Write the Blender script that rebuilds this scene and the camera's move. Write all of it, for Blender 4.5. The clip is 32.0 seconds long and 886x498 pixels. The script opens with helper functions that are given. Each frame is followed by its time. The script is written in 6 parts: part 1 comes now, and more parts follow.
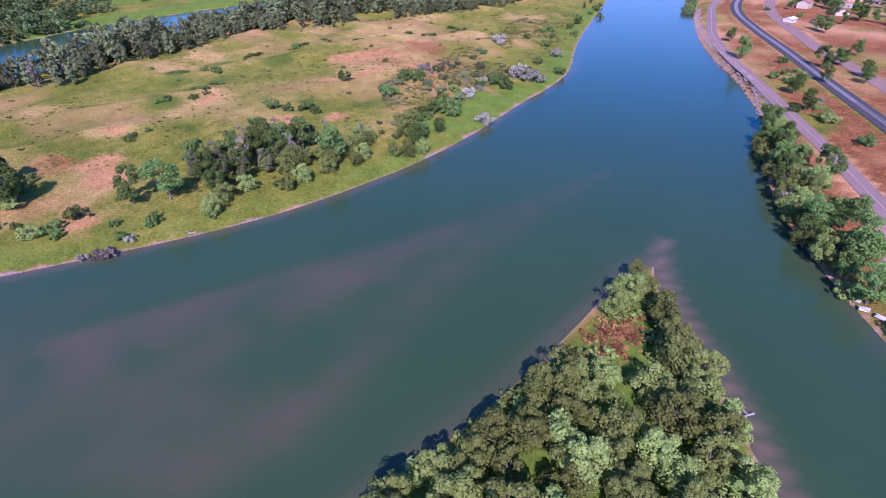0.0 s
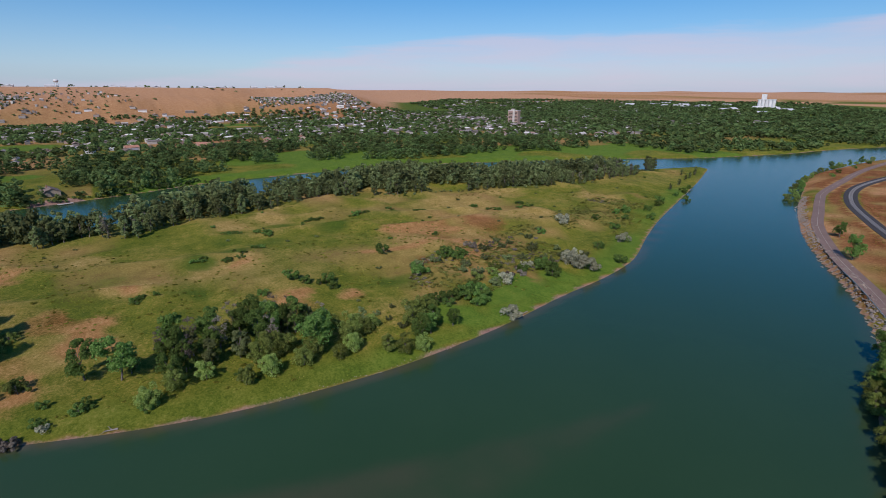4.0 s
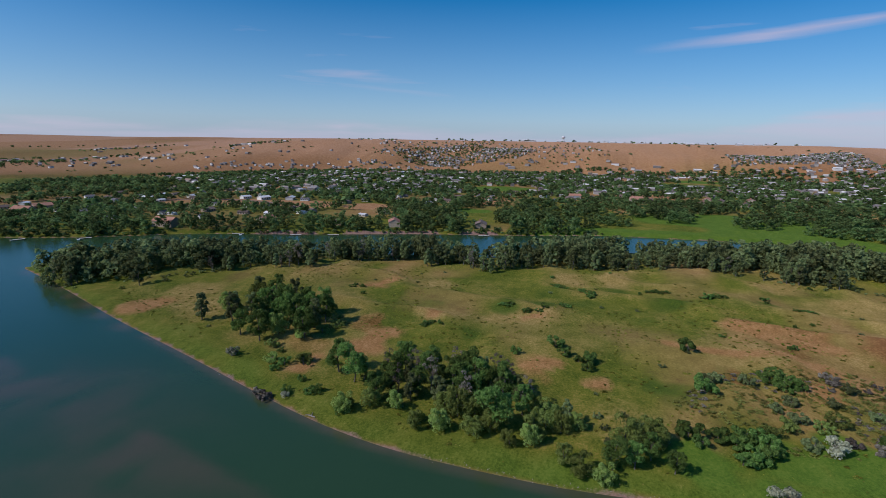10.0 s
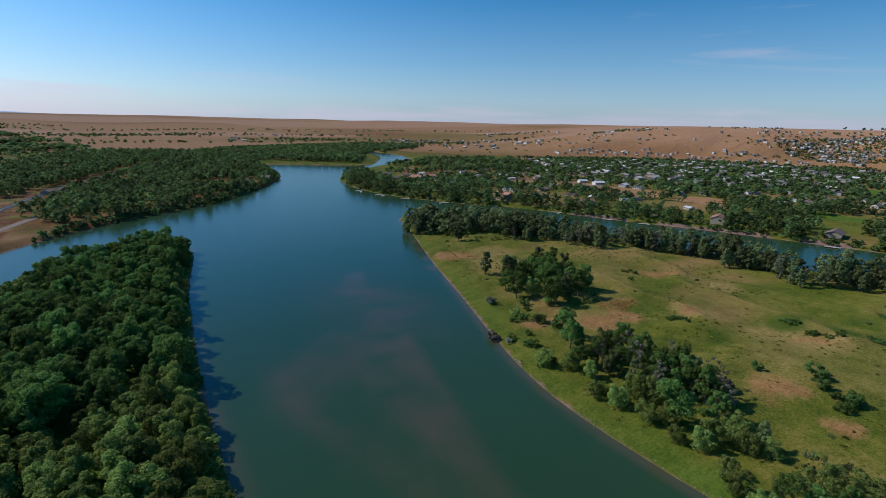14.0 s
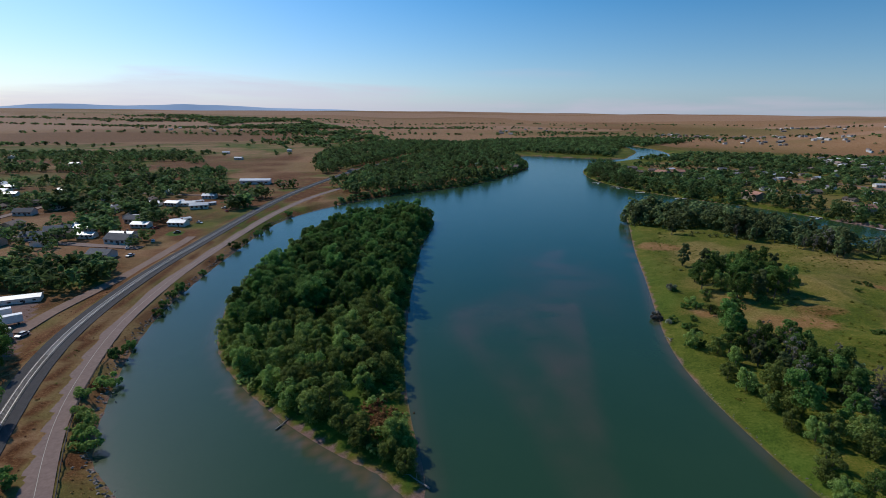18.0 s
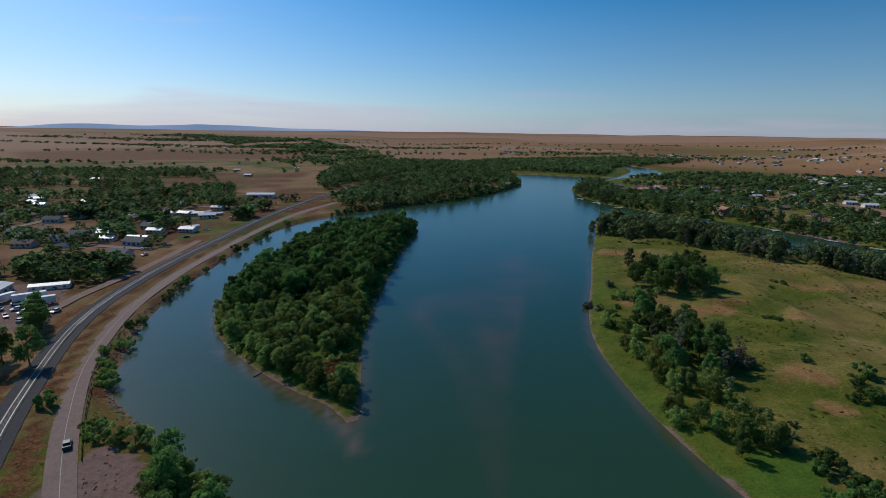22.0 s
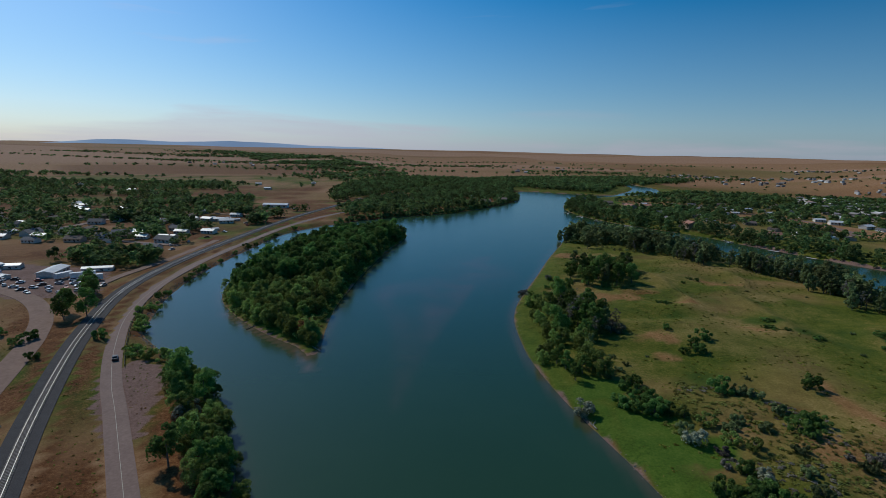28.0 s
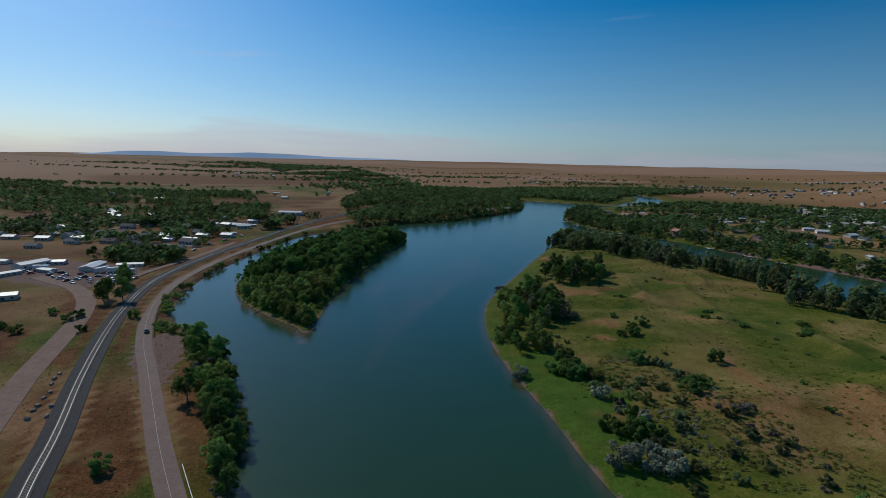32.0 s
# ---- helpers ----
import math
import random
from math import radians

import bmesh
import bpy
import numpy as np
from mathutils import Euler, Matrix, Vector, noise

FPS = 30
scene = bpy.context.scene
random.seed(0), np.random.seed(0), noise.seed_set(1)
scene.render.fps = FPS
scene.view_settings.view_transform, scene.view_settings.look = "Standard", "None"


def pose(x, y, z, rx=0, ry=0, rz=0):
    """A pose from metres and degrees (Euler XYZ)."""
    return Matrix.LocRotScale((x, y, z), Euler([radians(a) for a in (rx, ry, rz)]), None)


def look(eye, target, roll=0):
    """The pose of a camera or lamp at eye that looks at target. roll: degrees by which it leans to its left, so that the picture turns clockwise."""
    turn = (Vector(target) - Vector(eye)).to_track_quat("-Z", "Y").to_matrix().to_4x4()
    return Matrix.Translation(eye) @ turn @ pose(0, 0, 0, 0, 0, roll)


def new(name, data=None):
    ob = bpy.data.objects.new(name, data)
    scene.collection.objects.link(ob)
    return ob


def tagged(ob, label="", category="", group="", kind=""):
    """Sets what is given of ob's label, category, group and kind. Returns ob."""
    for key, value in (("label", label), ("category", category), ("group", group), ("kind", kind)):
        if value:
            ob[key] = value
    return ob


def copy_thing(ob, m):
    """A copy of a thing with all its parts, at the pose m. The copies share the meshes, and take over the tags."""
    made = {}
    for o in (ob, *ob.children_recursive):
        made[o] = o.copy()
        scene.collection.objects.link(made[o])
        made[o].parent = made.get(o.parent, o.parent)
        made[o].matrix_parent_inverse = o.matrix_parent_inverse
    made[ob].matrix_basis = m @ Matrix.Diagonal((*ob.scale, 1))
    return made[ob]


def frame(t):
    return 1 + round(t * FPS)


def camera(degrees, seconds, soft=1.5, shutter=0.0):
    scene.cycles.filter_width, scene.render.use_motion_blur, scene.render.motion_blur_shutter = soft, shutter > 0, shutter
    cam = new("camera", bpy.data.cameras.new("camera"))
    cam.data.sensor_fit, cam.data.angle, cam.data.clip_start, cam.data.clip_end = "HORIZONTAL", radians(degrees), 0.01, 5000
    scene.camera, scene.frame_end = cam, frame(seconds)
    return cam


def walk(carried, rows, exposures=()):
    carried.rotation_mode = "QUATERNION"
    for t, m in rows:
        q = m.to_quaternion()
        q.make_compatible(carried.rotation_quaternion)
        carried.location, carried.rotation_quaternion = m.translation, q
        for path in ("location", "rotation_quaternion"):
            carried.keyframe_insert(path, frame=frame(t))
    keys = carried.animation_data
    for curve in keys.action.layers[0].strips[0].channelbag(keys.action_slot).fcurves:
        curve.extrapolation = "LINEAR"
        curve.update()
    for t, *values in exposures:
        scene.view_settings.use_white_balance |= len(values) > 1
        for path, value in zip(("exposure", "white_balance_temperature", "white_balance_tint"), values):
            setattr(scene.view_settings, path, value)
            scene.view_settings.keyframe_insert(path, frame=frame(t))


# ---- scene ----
LENS = 80.506
ROWS = [
    (0.0, -103.12, 360.68, 72.96, -134.597, -33.360, -0.475), (0.5, -102.58, 354.93, 72.87, -132.562, -31.204, -0.371), (1.0, -102.08, 349.20, 72.78, -131.003, -29.229, -0.288),
    (1.5, -101.58, 343.53, 72.73, -129.616, -27.514, -0.221), (2.0, -101.00, 337.89, 72.79, -128.115, -25.509, -0.157), (2.5, -100.33, 332.28, 72.98, -126.190, -23.278, -0.090),
    (4.5, -97.12, 311.25, 75.35, -121.208, -14.760, 0.357), (5.0, -96.59, 305.78, 75.67, -119.195, -12.418, 0.469), (5.5, -95.98, 300.30, 75.91, -117.071, -10.424, 0.542),
    (6.0, -95.29, 294.86, 76.04, -114.290, -10.263, 0.588), (6.5, -94.55, 289.45, 76.11, -110.521, -10.420, 0.641), (7.0, -93.83, 284.10, 76.17, -105.874, -10.580, 0.696),
    (7.5, -93.24, 278.70, 76.25, -99.608, -10.786, 0.743), (8.0, -92.68, 273.10, 76.40, -94.589, -10.993, 0.796), (8.5, -92.08, 267.38, 76.61, -89.536, -11.200, 0.865),
    (9.0, -91.44, 261.75, 76.86, -83.795, -11.381, 0.920), (9.5, -90.70, 256.17, 77.07, -78.636, -11.579, 0.948), (10.0, -89.80, 250.62, 77.21, -72.915, -11.744, 0.960),
    (10.5, -88.85, 245.14, 77.32, -66.955, -11.883, 0.976), (11.0, -87.98, 239.69, 77.47, -62.070, -12.053, 1.012), (11.5, -87.21, 234.23, 77.63, -57.762, -12.288, 1.056),
    (12.0, -86.46, 228.77, 77.76, -53.046, -12.609, 1.092), (12.5, -85.77, 223.32, 77.83, -48.241, -12.932, 1.096), (13.0, -85.16, 217.97, 77.82, -43.588, -13.220, 1.101),
    (13.5, -84.48, 212.73, 77.75, -39.474, -13.505, 1.181), (14.0, -83.60, 207.59, 77.65, -34.360, -13.779, 1.297), (14.5, -82.38, 202.51, 77.53, -29.729, -14.019, 1.369),
    (15.0, -80.78, 197.51, 77.41, -25.067, -14.276, 1.352), (15.5, -78.95, 192.60, 77.30, -20.549, -14.539, 1.241), (17.5, -70.74, 168.42, 77.64, -6.217, -15.221, 0.554),
    (18.0, -68.87, 163.41, 77.75, -5.833, -14.835, 0.611), (18.5, -66.97, 158.44, 77.81, -5.547, -14.538, 0.656), (19.0, -64.97, 153.45, 77.79, -5.472, -14.228, 0.657),
    (19.5, -62.83, 148.38, 77.67, -5.079, -13.902, 0.619), (20.0, -60.53, 143.32, 77.55, -4.974, -13.652, 0.610), (20.5, -58.14, 138.34, 77.49, -4.783, -13.352, 0.655),
    (21.0, -55.71, 133.37, 77.50, -4.664, -13.168, 0.717), (21.5, -53.23, 128.37, 77.58, -4.695, -12.954, 0.753), (22.0, -50.69, 123.34, 77.70, -4.582, -12.712, 0.768),
    (22.5, -48.18, 118.32, 77.79, -4.334, -12.627, 0.808), (23.0, -45.76, 113.35, 77.89, -3.964, -12.478, 0.884), (23.5, -43.47, 108.46, 78.05, -3.562, -12.258, 0.984),
    (24.0, -41.22, 103.51, 78.30, -3.184, -12.127, 1.109), (24.5, -38.90, 98.42, 78.55, -2.993, -11.972, 1.235), (25.0, -36.50, 93.26, 78.73, -2.921, -11.828, 1.300),
    (25.5, -34.09, 88.17, 78.86, -2.766, -11.689, 1.290), (27.5, -24.15, 67.88, 78.68, -2.257, -10.936, 1.328), (28.0, -21.77, 62.93, 78.75, -2.084, -10.809, 1.315),
    (28.5, -19.42, 58.05, 78.83, -1.836, -10.674, 1.256), (29.0, -17.06, 53.23, 78.92, -1.649, -10.463, 1.236), (29.5, -14.65, 48.37, 79.03, -1.643, -10.331, 1.271),
    (30.0, -12.25, 43.41, 79.16, -1.618, -10.188, 1.302), (30.5, -9.86, 38.39, 79.33, -1.391, -10.062, 1.323), (31.0, -7.41, 33.30, 79.52, -1.037, -9.824, 1.356),
    (31.5, -4.84, 28.16, 79.73, -0.453, -9.747, 1.365), (32.0, -2.22, 22.99, 79.95, 0.007, -9.669, 1.331),
]
cam = camera(LENS, 32.0, soft=0.8)


def aim(x, y, z, yaw, pitch, roll):
    return pose(x, y, z, 0, 0, yaw) @ pose(0, 0, 0, 90 + pitch) @ pose(0, 0, 0, 0, 0, roll)


walk(cam, [(r[0], aim(*r[1:])) for r in ROWS],
     exposures=[(0.0, 1.15, 5300, 64), (1.0, 1.14, 5300, 56), (2.0, 0.96, 5350, 40), (2.5, 0.86, 5450, 36), (4.5, -0.08, 6200, 17), (9.0, -0.12, 5850, 17), (15.0, -0.06, 5850, 10),
                (20.0, -0.34, 5900, 10), (26.0, -0.54, 5850, 6), (32.0, -0.68, 5850, 4)])

# ---- world and sun ----
SHADOW = Vector((0.68, -0.73, 0)).normalized()      # the way that shadows fall
ELEV = radians(41)
sun_from = Vector((-SHADOW.x * math.cos(ELEV), -SHADOW.y * math.cos(ELEV), math.sin(ELEV)))
sun = new("sun", bpy.data.lights.new("sun", "SUN"))
sun.data.energy, sun.data.angle, sun.data.color = 3.5, radians(0.55), (1.0, 0.90, 0.74)
sun.matrix_world = look((0, 0, 300), (-sun_from.x, -sun_from.y, 300 - sun_from.z))


def nodes_of(holder):
    holder.use_nodes = True
    tree = holder.node_tree
    tree.nodes.clear()
    return tree


def node(tree, kind, ins=None):
    n = tree.nodes.new(kind)
    for k, v in (ins or {}).items():
        if hasattr(v, "is_output"):
            tree.links.new(v, n.inputs[k])
        else:
            n.inputs[k].default_value = v
    return n


def ramp(tree, fac, stops, mode="LINEAR"):
    n = tree.nodes.new("ShaderNodeValToRGB")
    n.color_ramp.interpolation = mode
    while len(n.color_ramp.elements) < len(stops):
        n.color_ramp.elements.new(0.5)
    for e, (p, c) in zip(n.color_ramp.elements, stops):
        e.position, e.color = p, (*c, 1) if len(c) == 3 else c
    tree.links.new(fac, n.inputs[0])
    return n.outputs[0]


def mixed(tree, fac, a, b, mode="MIX"):
    n = tree.nodes.new("ShaderNodeMix")
    n.data_type, n.blend_type = "RGBA", mode
    for key, v in ((0, fac), (6, a), (7, b)):
        if hasattr(v, "is_output"):
            tree.links.new(v, n.inputs[key])
        else:
            n.inputs[key].default_value = v if key == 0 else ((*v, 1) if len(v) == 3 else v)
    return n.outputs[2]


def maths(tree, op, a, b=0.0, clamp=False):
    n = tree.nodes.new("ShaderNodeMath")
    n.operation, n.use_clamp = op, clamp
    for key, v in ((0, a), (1, b)):
        if hasattr(v, "is_output"):
            tree.links.new(v, n.inputs[key])
        else:
            n.inputs[key].default_value = v
    return n.outputs[0]


world = bpy.data.worlds.new("sky")
scene.world = world
wt = nodes_of(world)
sky = node(wt, "ShaderNodeTexSky")
sky.sky_type, sky.sun_disc, sky.sun_elevation = "NISHITA", False, ELEV
sky.sun_rotation = math.atan2(sun_from.x, sun_from.y)
sky.altitude, sky.air_density, sky.dust_density, sky.ozone_density = 1000.0, 0.9, 1.6, 3.0
wc = node(wt, "ShaderNodeTexCoord")
sep = node(wt, "ShaderNodeSeparateXYZ", {0: wc.outputs["Generated"]})
flatter = node(wt, "ShaderNodeMapping", {0: wc.outputs["Generated"], 3: (3.0, 3.0, 26.0)}).outputs[0]
puffs = node(wt, "ShaderNodeTexNoise", {"Vector": flatter, "Scale": 1.3, "Detail": 7.0, "Roughness": 0.55, "Distortion": 0.3})
thin = node(wt, "ShaderNodeMapping", {0: wc.outputs["Generated"], 1: (4.2, 1.7, 0.3), 3: (2.6, 2.6, 24.0)}).outputs[0]
streak = node(wt, "ShaderNodeTexNoise", {"Vector": thin, "Scale": 0.9, "Detail": 7.0, "Roughness": 0.5, "Distortion": 0.4})
high = ramp(wt, sep.outputs[2], [(0.05, (0, 0, 0)), (0.10, (1, 1, 1)), (0.22, (0.6, 0.6, 0.6)), (0.30, (0, 0, 0))])
mist = ramp(wt, sep.outputs[2], [(0.0, (0.5, 0.5, 0.5)), (0.10, (0.26, 0.26, 0.26)), (0.26, (0, 0, 0))])
# the cloud bank: its height above the horizon by compass bearing, with a ragged top
bearing = maths(wt, "ADD", maths(wt, "MULTIPLY", maths(wt, "ARCTAN2", sep.outputs[0], sep.outputs[1]), 0.5 / math.pi), 0.5)
TOPS = ((-180, 0.12), (-120, 0.06), (-36, 0.02), (-24, 0.060), (-10, 0.056), (4, 0.036), (16, 0.018), (62, 0.030), (92, 0.018), (108, 0.055), (120, 0.086), (135, 0.102), (180, 0.12))
top_line = maths(wt, "MULTIPLY", ramp(wt, bearing, [(b / 360 + 0.5, (e / 0.15,) * 3) for b, e in TOPS]), 0.15)
ragged = maths(wt, "ADD", top_line, maths(wt, "MULTIPLY", maths(wt, "SUBTRACT", puffs.outputs[0], 0.5), 0.055))
under = maths(wt, "MULTIPLY", maths(wt, "SUBTRACT", ragged, sep.outputs[2]), 55.0, True)
bank_cover = maths(wt, "MULTIPLY", under, ramp(wt, puffs.outputs[0], [(0.30, (0.35, 0.35, 0.35)), (0.62, (1, 1, 1))]))
# one long wisp above it
off = maths(wt, "ABSOLUTE", maths(wt, "SUBTRACT", sep.outputs[2], maths(wt, "ADD", maths(wt, "MULTIPLY", maths(wt, "SUBTRACT", bearing, 0.767), 0.5), 0.158)))
span = ramp(wt, bearing, [(0.755, (0, 0, 0)), (0.785, (1, 1, 1)), (0.805, (1, 1, 1)), (0.83, (0, 0, 0))])
long_wisp = maths(wt, "MULTIPLY", maths(wt, "MULTIPLY", maths(wt, "SUBTRACT", maths(wt, "MULTIPLY", puffs.outputs[0], 0.022), off), 110.0, True), span)
wisp_cover = maths(wt, "MULTIPLY", ramp(wt, streak.outputs[0], [(0.63, (0, 0, 0)), (0.80, (1, 1, 1))]), high)
vivid = node(wt, "ShaderNodeHueSaturation", {"Color": sky.outputs[0], "Hue": 0.492, "Saturation": 1.5, "Value": 0.97}).outputs[0]
# the air glows more towards the sun
toward = node(wt, "ShaderNodeVectorMath", {0: wc.outputs["Generated"], 1: sun_from})
toward.operation = "DOT_PRODUCT"
near_sun = maths(wt, "POWER", maths(wt, "MAXIMUM", toward.outputs["Value"], 0.0), 2.0)
misty = mixed(wt, mist, vivid, (4.3, 5.7, 7.0))
hazy = mixed(wt, maths(wt, "MULTIPLY", bank_cover, 0.62), misty, (5.9, 5.4, 6.0))
cloudy = mixed(wt, maths(wt, "MULTIPLY", maths(wt, "MAXIMUM", wisp_cover, long_wisp), 0.55), hazy, (6.2, 5.3, 5.9))
wt.links.new(node(wt, "ShaderNodeBackground", {0: cloudy, 1: maths(wt, "ADD", maths(wt, "MULTIPLY", near_sun, 0.060), 0.101)}).outputs[0],
             node(wt, "ShaderNodeOutputWorld").inputs[0])

# ---- materials ----
def material(name):
    m = bpy.data.materials.new(name)
    return m, nodes_of(m)


def finish(tree, colour, rough=0.9, bump=None, strength=0.3, distance=0.1, spec=0.3, metal=0.0):
    b = node(tree, "ShaderNodeBsdfPrincipled")
    for key, v in (("Base Color", colour), ("Roughness", rough), ("Specular IOR Level", spec), ("Metallic", metal)):
        if hasattr(v, "is_output"):
            tree.links.new(v, b.inputs[key])
        else:
            b.inputs[key].default_value = (*v, 1) if isinstance(v, tuple) else v
    if bump is not None:
        tree.links.new(node(tree, "ShaderNodeBump", {"Height": bump, "Strength": strength, "Distance": distance}).outputs[0], b.inputs["Normal"])
    tree.links.new(b.outputs[0], node(tree, "ShaderNodeOutputMaterial").inputs[0])
    return b


def spot(tree, scale, detail=5.0, rough=0.6, vec=None):
    """Noise at a size of 1 / scale metres."""
    if vec is None:
        vec = node(tree, "ShaderNodeNewGeometry").outputs["Position"]
    return node(tree, "ShaderNodeTexNoise", {"Vector": vec, "Scale": scale, "Detail": detail, "Roughness": rough}).outputs[0]


def surface(name, dark, light, scale=3.0, rough=0.85, strength=0.3, distance=0.03, spec=0.3, vary=0.0, metal=0.0, big=0.35):
    m, t = material(name)
    c = ramp(t, spot(t, scale), [(0.3, dark), (0.7, light)])
    c = mixed(t, big, c, ramp(t, spot(t, scale * 0.12), [(0.3, dark), (0.7, light)]))
    if vary:
        r = node(t, "ShaderNodeObjectInfo").outputs["Random"]
        c = node(t, "ShaderNodeHueSaturation", {"Color": c, "Value": maths(t, "ADD", maths(t, "MULTIPLY", r, 2 * vary), 1 - vary)}).outputs[0]
    finish(t, c, rough, spot(t, scale * 4), strength, distance, spec, metal)
    return m


def foliage(name, dark, mid, light, through_light=0.5, gain=1.42):
    m, t = material(name)
    g = node(t, "ShaderNodeNewGeometry")
    dark, mid, light = [tuple(gain * v for v in c) for c in (dark, mid, light)]
    tone = node(t, "ShaderNodeAttribute")
    tone.attribute_name = "tone"
    r = maths(t, "FRACT", maths(t, "ADD", node(t, "ShaderNodeObjectInfo").outputs["Random"], tone.outputs["Fac"]))
    k = maths(t, "ADD", maths(t, "MULTIPLY", g.outputs["Random Per Island"], 0.7), maths(t, "MULTIPLY", r, 0.3))
    c = ramp(t, k, [(0.05, dark), (0.5, mid), (0.95, light)])
    c = node(t, "ShaderNodeHueSaturation", {"Color": c, "Hue": maths(t, "ADD", maths(t, "MULTIPLY", r, 0.04), 0.48),
                                            "Value": maths(t, "ADD", maths(t, "MULTIPLY", r, 0.75), 0.66)}).outputs[0]
    b = node(t, "ShaderNodeBsdfPrincipled", {"Base Color": c, "Roughness": 0.75, "Specular IOR Level": 0.08})
    tr = node(t, "ShaderNodeBsdfTranslucent", {"Color": c})
    mx = node(t, "ShaderNodeMixShader", {0: through_light, 1: b.outputs[0], 2: tr.outputs[0]})
    t.links.new(mx.outputs[0], node(t, "ShaderNodeOutputMaterial").inputs[0])
    return m


LEAF_DARK = foliage("cottonwood leaves", (0.048, 0.082, 0.02), (0.080, 0.140, 0.030), (0.135, 0.19, 0.052))
LEAF_MID = foliage("willow leaves", (0.09, 0.118, 0.028), (0.146, 0.196, 0.044), (0.22, 0.255, 0.078))
LEAF_GREY = foliage("grey-green leaves", (0.068, 0.086, 0.034), (0.11, 0.134, 0.052), (0.172, 0.198, 0.084))
LEAF_SAGE = foliage("sage leaves", (0.110, 0.130, 0.026), (0.180, 0.190, 0.042), (0.270, 0.250, 0.075), 0.4, 0.95)
LEAF_SILVER = foliage("silver leaves", (0.1, 0.105, 0.066), (0.175, 0.178, 0.116), (0.26, 0.258, 0.185), 0.3)
LEAF_PURPLE = foliage("bare purple-grey twigs", (0.070, 0.060, 0.046), (0.118, 0.102, 0.082), (0.180, 0.160, 0.130), 0.3)
GRASS_GREEN = foliage("meadow grass blades", (0.075, 0.095, 0.010), (0.140, 0.150, 0.018), (0.235, 0.215, 0.040), 0.3, 0.95)
GRASS_DRY = foliage("straw grass blades", (0.160, 0.105, 0.030), (0.270, 0.190, 0.065), (0.400, 0.300, 0.130), 0.3, 0.95)
GRASS_RUST = foliage("rusty grass blades", (0.120, 0.055, 0.016), (0.215, 0.110, 0.036), (0.340, 0.200, 0.085), 0.3, 0.95)
LEAF_FAR = foliage("town tree leaves", (0.056, 0.086, 0.028), (0.094, 0.138, 0.044), (0.15, 0.2, 0.07), 0.5, 1.18)
LEAF_RUST = foliage("rusty dead reeds", (0.085, 0.038, 0.014), (0.150, 0.070, 0.026), (0.230, 0.120, 0.050), 0.2)
BARK = surface("grey bark", (0.06, 0.05, 0.04), (0.22, 0.19, 0.16), 2.0, 0.95, 0.5)
DEADWOOD = surface("bleached dead wood", (0.17, 0.15, 0.125), (0.34, 0.30, 0.26), 1.5, 0.9)
ASPHALT = surface("worn asphalt", (0.150, 0.098, 0.080), (0.240, 0.164, 0.136), 1.2, 0.9, 0.2)
DIRT = surface("pink gravel", (0.155, 0.094, 0.068), (0.255, 0.168, 0.128), 0.7, 0.95, 0.4)
BALLAST = surface("dark ballast", (0.030, 0.027, 0.028), (0.070, 0.064, 0.064), 4.0, 0.95, 0.8, 0.08)
BED = surface("pale ballast between the rails", (0.15, 0.135, 0.125), (0.25, 0.23, 0.215), 4.0, 0.95, 0.8, 0.08)
STEEL = surface("polished rail steel", (0.26, 0.25, 0.24), (0.42, 0.40, 0.38), 2.0, 0.5, 0.05, metal=0.5)
TIMBER = surface("creosoted timber", (0.05, 0.04, 0.035), (0.13, 0.11, 0.09), 3.0, 0.9)
PAINT_LINE = surface("road paint", (0.32, 0.28, 0.22), (0.48, 0.44, 0.37), 2.0, 0.8)
STONE = surface("pale riprap stone", (0.17, 0.135, 0.11), (0.36, 0.30, 0.25), 0.9, 0.9, 0.5, vary=0.2)

# ground: the attribute "zone" holds lawn, bare soil and gravel in r, g, b
GROUND, gt = material("prairie and meadow ground")
zone = node(gt, "ShaderNodeAttribute")
zone.attribute_name = "zone"
zs = node(gt, "ShaderNodeSeparateColor", {0: zone.outputs["Color"]})
n_mid, n_small = spot(gt, 0.16, 9.0, 0.8), spot(gt, 1.3, 5.0, 0.85)
speck = maths(gt, "ADD", maths(gt, "MULTIPLY", n_mid, 0.72), maths(gt, "MULTIPLY", n_small, 0.95))
speck = maths(gt, "SUBTRACT", speck, 0.335)
n_broad = spot(gt, 0.035, 3.0, 0.6)
shifted = maths(gt, "ADD", speck, maths(gt, "MULTIPLY", maths(gt, "SUBTRACT", n_broad, 0.5), 0.5))
dry = ramp(gt, speck, [(0.30, (0.200, 0.096, 0.040)), (0.5, (0.335, 0.176, 0.078)), (0.70, (0.460, 0.282, 0.146))])
green = ramp(gt, shifted, [(0.28, (0.036, 0.058, 0.006)), (0.43, (0.080, 0.103, 0.010)), (0.57, (0.140, 0.138, 0.018)), (0.76, (0.262, 0.196, 0.048))])
soil = ramp(gt, speck, [(0.34, (0.080, 0.028, 0.008)), (0.5, (0.165, 0.064, 0.020)), (0.66, (0.290, 0.140, 0.054))])
grav = ramp(gt, speck, [(0.35, (0.185, 0.106, 0.080)), (0.65, (0.315, 0.198, 0.156))])
mown = ramp(gt, speck, [(0.32, (0.048, 0.092, 0.010)), (0.5, (0.078, 0.136, 0.014)), (0.68, (0.128, 0.172, 0.024))])
ochre = ramp(gt, speck, [(0.30, (0.165, 0.082, 0.026)), (0.5, (0.285, 0.152, 0.054)), (0.70, (0.410, 0.245, 0.110))])
